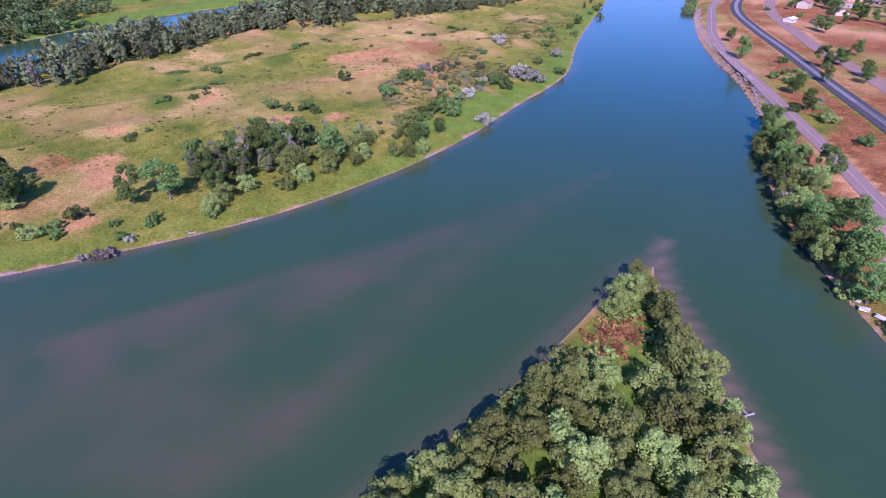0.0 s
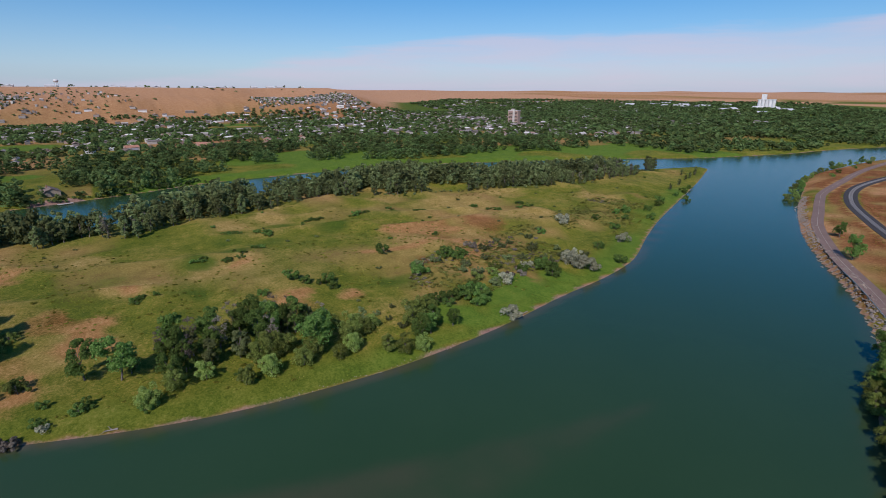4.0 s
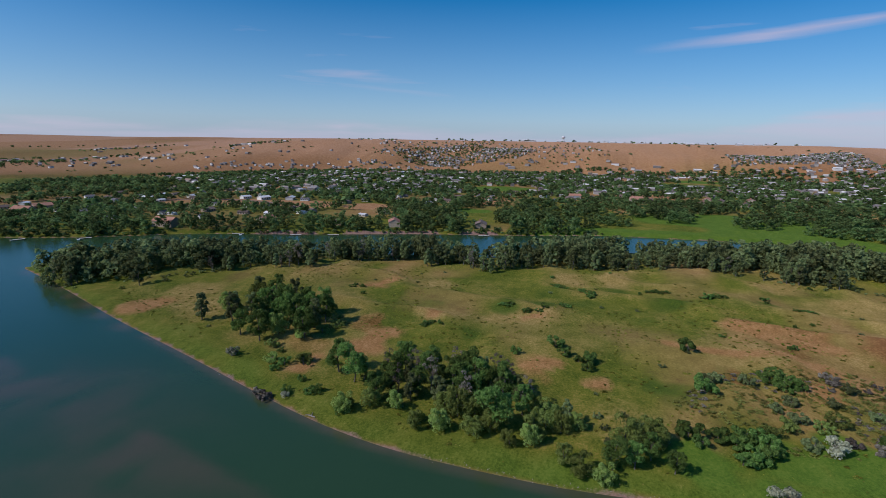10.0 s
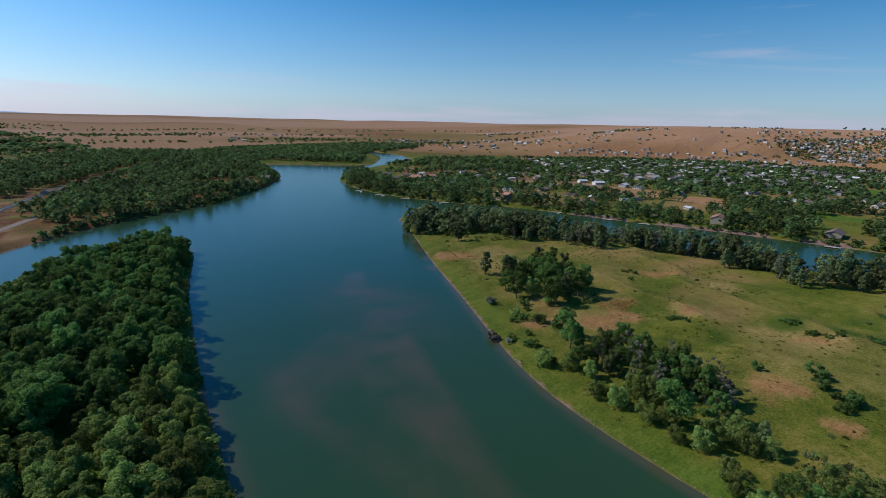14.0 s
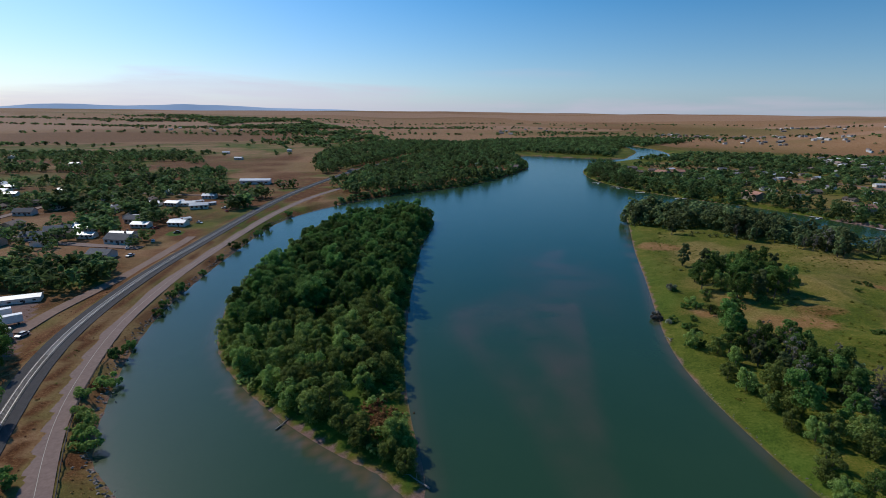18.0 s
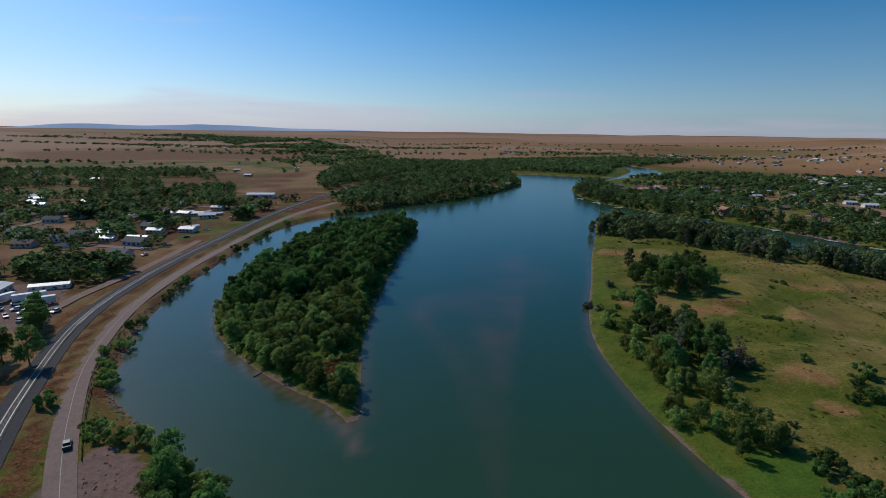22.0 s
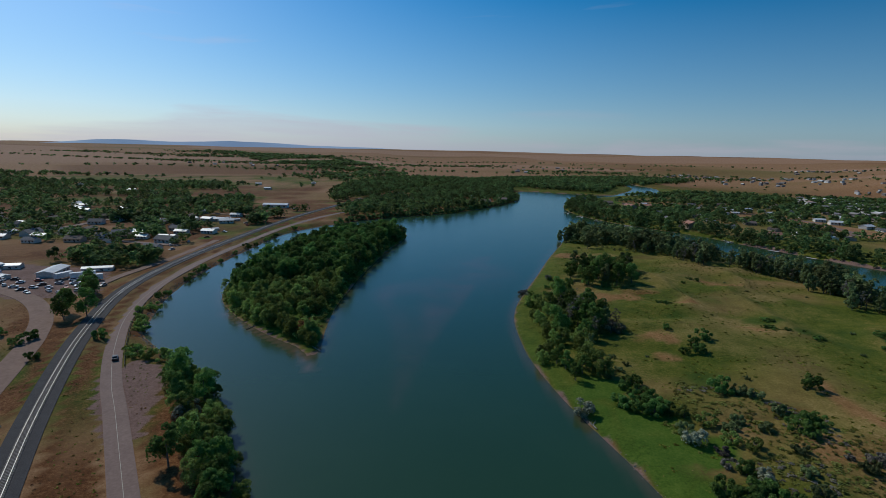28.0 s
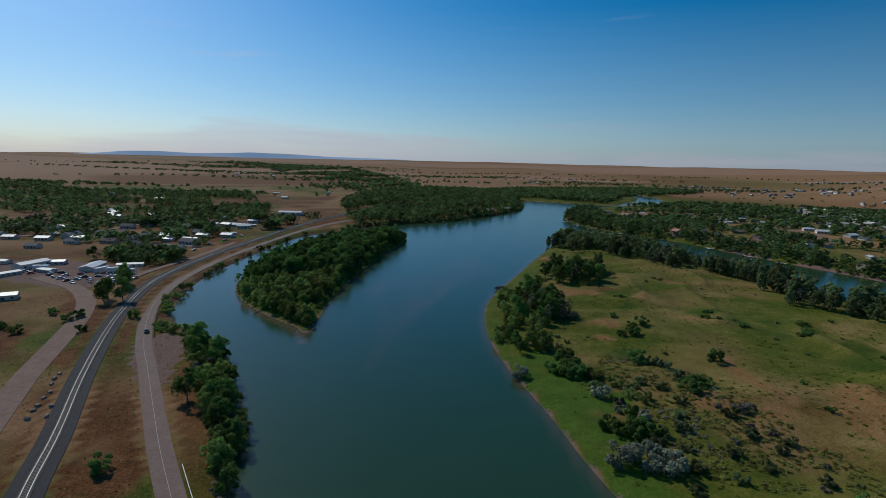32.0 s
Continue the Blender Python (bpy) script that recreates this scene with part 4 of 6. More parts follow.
woods("meadow_brush", pts, rng.uniform(0.4, 0.95, len(pts)), "low grey-green brush in the meadow", LEAF_SAGE, 2.9, "shrubs")
pts = scatter(BRUSHLAND, 3.0, rng)
pts = pts[vnoise(pts[:, 0], pts[:, 1], 22, 73) > 0.80]
woods("bare_brush", pts, rng.uniform(0.5, 1.0, len(pts)), "purple-grey leafless brush in patches", LEAF_PURPLE, 2.6, "shrubs")
pts = scatter(big, 3.2, rng)
tuft = vnoise(pts[:, 0] * 0.5, pts[:, 1], 16, 74) * 0.6 + vnoise(pts[:, 0], pts[:, 1], 5, 75) * 0.4
pts = pts[(tuft > 0.60) & (many(pts, big) > 6)]
woods("meadow_tufts", pts, rng.uniform(0.3, 0.65, len(pts)), "green weeds and tufts in the meadow", GRASS_GREEN, 3.0, "weeds", thin=True)
pts = scatter(big, 30, rng)
for x, y in pts[~inside(pts[:, 0], pts[:, 1], belt_land) & (many(pts, big) > 14) & (vnoise(pts[:, 0], pts[:, 1], 40, 77) > 0.5)]:
    plant("bush" if rng.random() < 0.4 else "brush", x, y, rng.uniform(0.4, 0.7), "meadow brush", wide=1.3)

# west bank: the grove between road and river, and the shrubs along the riprap
WEST_GROVE = [(-47, 128), (-60, 166), (-76, 201), (-91, 223), (-104, 236), (-109, 240), (-106, 230), (-95, 208), (-86, 194), (-74, 172), (-60, 148), (-53, 136)]
for x, y in scatter(WEST_GROVE, 5.6, rng):
    if vnoise(np.array([x]), np.array([y]), 12, 78)[0] > 0.12:
        plant("cottonwood" if rng.random() < 0.35 else "willow", x, y, rng.uniform(0.65, 1.05), "west bank trees")
grove("cottonwood", [(-82, 178), (-100, 221)], 1.0, 1.2, "west bank trees")
grove("silver", [(-72, 181), (-68, 174), (-88, 201)], 1.4, 2.0, "west bank trees")
plant("silver", -78, 197, 1.6)
grove("thicket", [(-121, 244), (-126, 246), (-129, 250), (-116, 243), (-101, 234), (-147, 288), (-151, 299), (-150, 307), (-141, 278), (-145, 284)], 1.35, 2.10, "west bank trees")
grove("bush", [(-155, 324), (-156, 333), (-159, 362), (-160, 371), (-161, 380), (-160, 389), (-159, 413), (-159, 440), (-157, 462), (-155, 476), (-152, 496), (-151, 514), (-145, 554), (-35, 71), (-43, 77), (-56, 116), (-52, 124)], 1.20, 1.95, "west bank shrubs")
grove("cottonwood", [(-9, 42), (-54, 68), (-65, 44), (-68, 56), (-46, 39)], 0.75, 1.05, "roadside trees")
grove("cottonwood", [(-175, 282), (-168, 286), (-180, 291), (-185, 317), (-190, 324), (-182, 311), (-195, 329)], 0.90, 1.20, "lane trees")
grove("bush", [(-148, 262), (-172, 258), (-173, 252), (-158, 239), (-187, 263), (-193, 240), (-183, 235)], 1.35, 1.95, "lane trees")

# the downstream corner of the west bank
grove("cottonwood", [(-52, 27), (-18, -63), (-59, 112), (-24, -58), (20, -140), (12, -176), (-2, -160), (-20, -150), (26, -178), (-30, -120)], 0.7, 1.0, "lane trees")
grove("silver", [(-60, 100), (-46, 20), (-8, -90)], 1.3, 1.9, "lane trees")
grove("thicket", [(-41, 71), (-43, 62), (-47, 70), (-36, 60), (-62, 108), (-66, 117), (-70, 122)], 1.3, 1.9, "lane trees")
grove("bush", [(105, -222), (124, -352), (97, -401), (112, -250), (118, -300), (-28, 40), (-85, 140), (30, -120), (4, -110)], 1.2, 1.8, "lane trees")

for x, y in ((76, -88), (84, -104), (92, -128), (99, -146), (104, -160), (112, -182), (118, -205), (126, -240), (128, -268), (131, -292), (132, -318), (133, -350), (134, -380)):
    plant("willow" if rng.random() < 0.6 else "cottonwood", x - 3, y, rng.uniform(0.6, 0.85), "west bank trees")
    plant("thicket", x - 1, y + rng.uniform(4, 9), rng.uniform(1.2, 1.8), "west bank shrubs")
grove("cottonwood", [(-7, -161), (-20, -152), (-30, -128), (-38, -122), (-3, -172), (4, -168), (22, -166), (-22, -170), (-30, -190), (-8, -205), (14, -182), (20, -196), (-40, -150), (-48, -135), (-52, -112), (-12, -118), (-24, -100), (-56, -90)], 0.75, 1.1, "lane trees")
grove("cottonwood", [(-49, 92), (11, 4), (-51, 27), (-52, -4)], 0.7, 0.9, "lane trees")

# grass that stands up from the ground nearest the camera's way
pts = scatter(big, 2.6, rng)
pts = pts[(pts[:, 0] < 175) & (many(pts, big) > 1.5)]
kind_n = vnoise(pts[:, 0], pts[:, 1], 9, 79) * 0.5 + vnoise(pts[:, 0], pts[:, 1], 30, 80) * 0.5
woods("green_grass", pts[kind_n < 0.5], rng.uniform(0.25, 0.55, (kind_n < 0.5).sum()), "uneven tufts of yellow-green meadow grass", GRASS_GREEN, 1.5, "grass", grass=True)
woods("dry_grass", pts[kind_n > 0.56], rng.uniform(0.25, 0.5, (kind_n > 0.56).sum()), "straw-coloured dry grass tufts", GRASS_DRY, 1.5, "grass", grass=True)
pts = scatter([(-75, 150), (-110, 225), (-150, 300), (-165, 360), (-180, 420), (-215, 420), (-205, 330), (-225, 280), (-190, 200), (-130, 90), (-70, 0), (0, -110), (30, -90), (70, -130), (20, -10), (-40, 80)], 2.0, rng)
pts = pts[(many(pts, road) > 3.6) & (many(pts, rail) > 4.6) & (many(pts, dirt) > 4.6)]
kind_n = vnoise(pts[:, 0], pts[:, 1], 9, 81) * 0.5 + vnoise(pts[:, 0], pts[:, 1], 30, 82) * 0.5
woods("verge_grass", pts[kind_n > 0.5], rng.uniform(0.3, 0.75, (kind_n > 0.5).sum()), "rusty dry grass tufts along the verges", GRASS_RUST, 1.5, "grass", grass=True)
woods("verge_weeds", pts[kind_n < 0.38], rng.uniform(0.35, 0.8, (kind_n < 0.38).sum()), "olive weeds along the verges", GRASS_GREEN, 1.5, "grass", grass=True)
woods("back_channel_woods", behind, tall, "dense grey-green trees along the back channel", LEAF_GREY, 1.0, fine=True)
# town and park woods
def keep_land(pts, margin=6.0):
    x, y = pts[:, 0], pts[:, 1]
    ok = (segdist(x, y, west) > margin) & (segdist(x, y, east) > margin) & (segdist(x, y, rail) > 14) & (segdist(x, y, road) > 9)
    return pts[ok & (inside(x, y, west_land) | inside(x, y, east_land))]


def clear(pts, holes):
    ok = np.ones(len(pts), bool)
    for lx, ly, lr in holes:
        ok &= np.hypot(pts[:, 0] - lx, pts[:, 1] - ly) > lr
    return pts[ok]


HEADLAND = [(-110, 636), (-65, 666), (-37, 685), (9, 721), (56, 785), (111, 873), (137, 917), (145, 970), (149, 1065), (178, 1146), (73, 1390), (-108, 1428), (-188, 1066), (-167, 864), (-137, 727)]
pts = clear(keep_land(scatter(HEADLAND, 10, rng)), ((36, 829, 30), (85, 780, 22), (68, 834, 18), (97, 866, 16)))
pts = pts[vnoise(pts[:, 0], pts[:, 1], 40, 66) * 0.6 + vnoise(pts[:, 0], pts[:, 1], 16, 67) * 0.4 > 0.3]
woods("headland_woods", pts, rng.uniform(8, 13, len(pts)), "dense dark green woods on the headland", LEAF_FAR)
PARK = [(394, -113), (396, 52), (401, 184), (388, 251), (368, 325), (346, 389), (501, 417), (584, 244), (574, -117), (474, -265), (340, -187)]
pts = keep_land(scatter(PARK, 11.5, rng), 8)
pts = pts[(segdist(pts[:, 0], pts[:, 1], east) > 30) | (vnoise(pts[:, 0], pts[:, 1], 22, 86) > 0.72)]
pts = pts[vnoise(pts[:, 0], pts[:, 1], 30, 60) > 0.42]
woods("park_trees", pts, rng.uniform(8, 13, len(pts)), "rounded green park trees on mown lawns", LEAF_FAR, 1.5, fine=True)
EAST_TOWN = [(211, 870), (180, 790), (185, 722), (209, 655), (271, 571), (290, 509), (326, 411), (356, 368), (501, 417), (584, 244), (574, -117), (474, -265),
             (266, -273), (243, -371), (199, -488), (173, -600), (656, -1944), (1541, -2020), (1374, -449), (1207, 268), (1114, 711), (930, 929), (738, 1029), (499, 1110), (356, 1013)]
CLEARINGS = ((456, 393, 22), (371, 272, 20), (666, 198, 20), (1060, 75, 45), (268, 872, 14), (730, 406, 55), (953, 100, 60), (424, 651, 34), (433, 571, 36), (444, 505, 30), (428, 610, 30), (362, 689, 18))


def bench_at(pts):
    return height(pts[:, 0], pts[:, 1]) > 22


pts = clear(keep_land(scatter(EAST_TOWN, 12.5, rng), 4), CLEARINGS)
pts = pts[(segdist(pts[:, 0], pts[:, 1], east) > 26) | (pts[:, 1] > 300) | (pts[:, 1] < -100)]
pts = pts[(vnoise(pts[:, 0], pts[:, 1], 55, 61) * 0.7 + vnoise(pts[:, 0], pts[:, 1], 22, 65) * 0.3 > 0.38) & (~bench_at(pts) | (vnoise(pts[:, 0], pts[:, 1], 120, 63) > 0.66))]
close_by = np.hypot(pts[:, 0] + 90, pts[:, 1] - 230) < 620
woods("riverside_town_trees", pts[close_by], rng.uniform(6.5, 11, close_by.sum()), "green garden trees along the far shore", LEAF_FAR, 1.2)
woods("east_town_trees", pts[~close_by], rng.uniform(5, 9, (~close_by).sum()), "green street and garden trees of a spread-out town", LEAF_FAR, 1.45, thin=True)
WEST_TOWN = [(-209, 418), (-206, 488), (-195, 608), (-184, 707), (-300, 900), (-422, 1104), (-540, 1040), (-726, 1047), (-862, 1219), (-1076, 1320), (-1250, 800), (-1100, 443), (-458, 206), (-334, 311), (-344, 428)]
pts = clear(keep_land(scatter(WEST_TOWN, 13, rng), 5), ((-310, 540, 36), (-293, 433, 34), (-200, 790, 60), (-210, 715, 34), (-249, 358, 55), (-460, 768, 46), (-430, 760, 40), (-215, 500, 24), (-230, 470, 20), (-350, 445, 40), (-232, 595, 14)))
pts = pts[vnoise(pts[:, 0], pts[:, 1], 55, 62) * 0.7 + vnoise(pts[:, 0], pts[:, 1], 20, 64) * 0.3 > 0.50]
woods("west_town_trees", pts, rng.uniform(6, 11.5, len(pts)), "dark green trees among the houses of a small town", LEAF_FAR, 1.2)
town_grove = [(-311, 576), (-321, 576), (-285, 549), (-279, 690), (-291, 691), (-310, 714), (-319, 693), (-274, 791), (-280, 776), (-163, 685), (-241, 492), (-228, 524), (-261, 560), (-344, 684), (-218, 630), (-183, 620), (-184, 582), (-190, 569)]
pts = np.concatenate([np.array(town_grove) + rng.normal(size=(18, 2)) * 5 for k in range(5)])
woods("garden_trees", keep_land(pts), rng.uniform(9, 13, len(keep_land(pts))), "broad dark green trees in clumps between gardens", LEAF_FAR, 1.25)
LOT_GROVE = [(-248, 411), (-203, 416), (-192, 392), (-208, 379), (-259, 393)]
pts = scatter(LOT_GROVE, 8, rng)
woods("yard_grove", pts, rng.uniform(9, 12, len(pts)), "tall dark grove beside a works yard", LEAF_FAR, 1.1)
band = scatter([(150, 900), (150, 700), (180, 600), (250, 520), (300, 390), (345, 290), (372, 250), (420, 270), (390, 330), (350, 420), (320, 490), (290, 560), (240, 640), (215, 720), (225, 800), (280, 900)], 9.5, rng)
band = clear(keep_land(band, 1.8), ((331, 425, 12), (304, 537, 13), (258, 600, 12), (274, 821, 10), (252, 840, 9), (356, 353, 10)))
band = band[vnoise(band[:, 0], band[:, 1], 26, 69) > 0.3]
woods("shore_trees", band[segdist(band[:, 0], band[:, 1], east) < 34], rng.uniform(8.5, 14, (segdist(band[:, 0], band[:, 1], east) < 34).sum()), "leafy trees crowding the far shore", LEAF_FAR, 1.2, fine=True)
pts = keep_land(scatter([(140, 900), (150, 700), (180, 600), (250, 500), (300, 380), (335, 290), (350, 250), (400, 250), (380, 330), (340, 420), (310, 490), (280, 560), (235, 640), (210, 720), (215, 800), (270, 900)], 4.0, rng), 0.8)
near = segdist(pts[:, 0], pts[:, 1], east) < 9
near &= vnoise(pts[:, 0], pts[:, 1], 18, 68) > 0.4
woods("shore_brush", pts[near], rng.uniform(2.0, 4.5, near.sum()), "green brush along the far shore", LEAF_FAR, 1.3, "shrubs", thin=True)
pts = keep_land(scatter([(-120, 600), (-60, 630), (-30, 665), (60, 760), (130, 880), (160, 1060), (100, 900), (20, 760), (-60, 700)], 4.0, rng), 0.8)
pts = pts[segdist(pts[:, 0], pts[:, 1], west) < 9]
woods("headland_brush", pts, rng.uniform(2.5, 5.0, len(pts)), "green brush along the headland's shore", LEAF_FAR, 1.3, "shrubs", thin=True)
FAR_BANK = [(184, 1145), (241, 1097), (318, 1051), (350, 1109), (417, 1259), (728, 1501), (623, 1690), (247, 1513), (97, 1401)]
pts = keep_land(scatter(FAR_BANK, 10, rng), 1)
woods("far_bank_woods", pts, rng.uniform(7, 11, len(pts)), "dark band of trees on the far bank", LEAF_FAR, 1.2, thin=True)
# dark lines of trees and farm groves out on the prairie
far_pts = []
for cx, cy, n, wx2, wy2 in ((-620, 1750, 90, 300, 16), (-1100, 2260, 220, 330, 24), (-500, 2190, 200, 200, 24), (-600, 1070, 120, 130, 14), (-300, 1500, 60, 40, 110), (-950, 1290, 60, 120, 14), (-240, 2250, 120, 420, 22), (120, 2700, 120, 600, 30), (884, 1828, 40, 120, 14), (1180, 1740, 30, 100, 14),
                            (640, 2250, 36, 200, 16), (1450, 1400, 36, 110, 16), (1600, 2050, 40, 160, 18), (240, 1800, 30, 160, 12), (1250, 2500, 40, 260, 16), (-900, 1250, 60, 260, 16),
                            (-1450, 2760, 260, 260, 50), (-1150, 3150, 220, 200, 50), (-700, 2950, 300, 220, 60), (-860, 2750, 160, 160, 40), (-230, 1420, 160, 60, 90), (-330, 1900, 120, 160, 40), (60, 2300, 160, 160, 60), (560, 1950, 120, 120, 40), (820, 1650, 90, 110, 30)):
    far_pts.append(np.stack([rng.normal(cx, wx2, n), rng.normal(cy, wy2, n)], 1))
far_pts.append(np.stack([rng.uniform(1820, 1960, 60), rng.uniform(-350, 900, 60)], 1))
far_pts = np.concatenate(far_pts)
far_pts = far_pts[~bench_at(far_pts) | (vnoise(far_pts[:, 0], far_pts[:, 1], 45, 85) > 0.36)]
hill = np.concatenate([scatter([(1215, 760), (1281, 819), (1398, 773), (1480, 641), (1410, 537), (1369, 428), (1275, 480), (1220, 690)], 10, rng), scatter([(1210, 860), (1420, 900), (1560, 600), (1500, 300), (1340, 250), (1250, 350)], 26, rng),
                       scatter([(1290, -30), (1400, -30), (1465, -200), (1440, -330), (1280, -330), (1260, -130)], 10, rng)])
turn, reach = np.radians(rng.uniform(28, 112, 420)), rng.uniform(1290, 1800, 420)
bushes = np.stack([np.sin(turn) * reach - 90, np.cos(turn) * reach + 230], 1)
bushes = bushes[vnoise(bushes[:, 0], bushes[:, 1], 90, 92) > 0.5]
woods("hill_bushes", bushes, rng.uniform(2.5, 5, len(bushes)), "dark bushes and hedges on dry hills", LEAF_FAR, 2.4, "shrubs", thin=True)
woods("hillside_trees", hill, rng.uniform(2.8, 5.5, len(hill)), "small dark garden trees between hillside houses", LEAF_FAR, 1.5, thin=True)
plain = scatter([(560, -380), (900, -560), (1380, -700), (2100, -900), (2450, -1500), (1900, -2300), (1000, -2300), (300, -1500), (230, -900), (300, -620)], 19, rng)
plain = keep_land(plain[(vnoise(plain[:, 0], plain[:, 1], 110, 87) * 0.7 + vnoise(plain[:, 0], plain[:, 1], 40, 89) * 0.3 > 0.38) & ~bench_at(plain)], 12)
woods("plain_woods", plain, rng.uniform(7, 11, len(plain)), "dark green trees spread over a distant plain", LEAF_FAR, 1.8, thin=True)
river_woods = np.concatenate([scatter([(-260, 1390), (-60, 1430), (-130, 1900), (-430, 2700), (-760, 3020), (-950, 2700), (-450, 2000)], 24, rng), scatter([(-1750, 2650), (-1250, 3300), (-600, 3250), (-500, 2850), (-900, 2600)], 30, rng)])
river_woods = river_woods[vnoise(river_woods[:, 0], river_woods[:, 1], 130, 88) > 0.52]
woods("river_woods", river_woods, rng.uniform(8, 14, len(river_woods)), "dark woods along the distant river", LEAF_FAR, 2.4, thin=True)
woods("prairie_trees", far_pts, rng.uniform(5, 9, len(far_pts)), "scattered dark groves on the dry prairie", LEAF_FAR, 1.5, thin=True)


# ---- roads and railway ----
def ribbon(name, line, half, z_of, thick, mat, offset=0.0, a=0, b=None):
    """A strip along a line, with thickness."""
    p = line[a:b, :2]
    d = np.gradient(p, axis=0)
    d /= np.linalg.norm(d, axis=1)[:, None]
    nrm = np.stack([-d[:, 1], d[:, 0]], 1)
    lo, hi = p + nrm * (offset - half), p + nrm * (offset + half)
    z = z_of(p) if callable(z_of) else np.full(len(p), z_of)
    top = np.stack([np.c_[lo, z], np.c_[hi, z]], 1)
    bot = top - np.array([0, 0, thick])
    ring = np.stack([bot[:, 0], top[:, 0], top[:, 1], bot[:, 1]], 1)
    n = len(p)
    i = np.arange(n - 1)[:, None] * 4
    faces = np.concatenate([np.stack([i + k, i + k + 1, i + 5 + k, i + 4 + k], -1).reshape(-1, 4) for k in range(3)])
    return mesh_of(name, ring.reshape(-1, 3), faces[:, ::-1], mat, False)


riverside = tagged(new("road", ribbon("road", road, 3.1, 2.72, 0.4, ASPHALT)), "narrow grey asphalt road beside the river", "road", kind="structure")
part("centre_line", ribbon("centre_line", road, 0.06, 2.735, 0.01, PAINT_LINE), riverside, "worn pale centre line")
lane = tagged(new("dirt_road", ribbon("dirt_road", dirt, 4.2, 3.72, 0.4, DIRT)), "wide pinkish gravel lane through dry grass", "road", kind="structure")
railway = tagged(new("railway", ribbon("railway", rail, 4.0, 4.05, 1.2, BALLAST)), "single railway track on dark ballast", "railway", kind="structure")
part("ballast_bed", ribbon("ballast_bed", rail, 1.25, 4.2, 0.3, BED), railway, "pale ballast between the rails")
for side in (-0.75, 0.75):
    part("rail", ribbon("rail", rail, 0.06, 4.4, 0.2, STEEL, side), railway, "shiny steel rail")


# town streets and yard lanes
def on_ground(p):
    return height(p[:, 0], p[:, 1]) + 0.35


def street(points, half, mat, label, name="street"):
    line = smooth(points, 5)
    return tagged(new(name, ribbon(name, line, half, on_ground, 0.8, mat)), label, "street", kind="structure")


street([(-195, 340), (-195, 363), (-193, 380), (-190, 403), (-188, 440), (-187, 480)], 2.6, DIRT, "tan gravel track beside the railway")
street([(-345, 500), (-339, 533), (-336, 559), (-333, 585), (-320, 660)], 3.2, ASPHALT, "straight grey town street")
street([(-420, 478), (-339, 500), (-260, 470), (-205, 455)], 3.0, ASPHALT, "grey town street between gardens")
street([(-320, 660), (-240, 640), (-190, 640)], 3.0, DIRT, "gravel street between houses")
street([(405, 560), (425, 600), (432, 680), (400, 760)], 4.0, DIRT, "tan unpaved street in the riverside town")
street([(560, 470), (760, 330), (1000, 300), (1180, 310)], 5.0, ASPHALT, "straight avenue through the town")
street([(640, 40), (800, 150), (900, 330), (930, 600)], 5.0, ASPHALT, "grey cross street through the town")
street([(600, -150), (900, -220), (1180, -260)], 5.0, ASPHALT, "grey street through the town")


# ---- buildings ----
ROOF_BROWN = surface("brown shingles", (0.10, 0.075, 0.06), (0.20, 0.15, 0.125), 2.0, 0.9, 0.4, vary=0.35)
ROOF_GREY = surface("grey shingles", (0.11, 0.11, 0.115), (0.22, 0.21, 0.21), 2.0, 0.9, 0.4, vary=0.35)
ROOF_RED = surface("terracotta roof tiles", (0.26, 0.12, 0.08), (0.42, 0.22, 0.15), 2.0, 0.85, 0.4, vary=0.2)
ROOF_WHITE = surface("white metal roofing", (0.50, 0.50, 0.50), (0.70, 0.70, 0.69), 0.8, 0.45, 0.1, vary=0.1)
WALL_PALE = surface("pale painted siding", (0.50, 0.47, 0.42), (0.70, 0.67, 0.61), 1.0, 0.8, 0.2, vary=0.2)
WALL_TAN = surface("tan siding", (0.30, 0.24, 0.18), (0.46, 0.38, 0.29), 1.0, 0.8, 0.2, vary=0.25)
GLASS = surface("dark window glass", (0.015, 0.018, 0.02), (0.03, 0.035, 0.04), 1.0, 0.08, 0.02, spec=0.6)
BRICK = surface("pinkish brick", (0.30, 0.20, 0.16), (0.46, 0.33, 0.27), 1.0, 0.9, 0.2)
CONCRETE = surface("pale concrete", (0.36, 0.33, 0.30), (0.55, 0.51, 0.47), 0.6, 0.9, 0.3)


def box_arrays(cx, cy, cz, sx, sy, sz):
    v = np.array([(x, y, z) for z in (-0.5, 0.5) for y in (-0.5, 0.5) for x in (-0.5, 0.5)]) * (sx, sy, sz) + (cx, cy, cz)
    f = np.array([(0, 2, 3, 1), (4, 5, 7, 6), (0, 1, 5, 4), (2, 6, 7, 3), (0, 4, 6, 2), (1, 3, 7, 5)])
    return v, f


def gable_arrays(w, d, eave, ridge, over=0.5, thick=0.18):
    """Two roof slabs that meet at a ridge along x."""
    out = []
    for s in (-1, 1):
        drop = over * (ridge - eave) / (d / 2)
        a, b, c, e = (-w / 2 - over, 0, ridge), (w / 2 + over, 0, ridge), (w / 2 + over, s * (d / 2 + over), eave - drop), (-w / 2 - over, s * (d / 2 + over), eave - drop)
        top = np.array([a, b, c, e], float)
        v = np.vstack([top, top + (0, 0, thick)])
        f = np.array([(0, 1, 2, 3), (4, 7, 6, 5), (0, 4, 5, 1), (1, 5, 6, 2), (2, 6, 7, 3), (3, 7, 4, 0)])
        out.append((v, f if s < 0 else f[:, ::-1]))
    return joined(out)


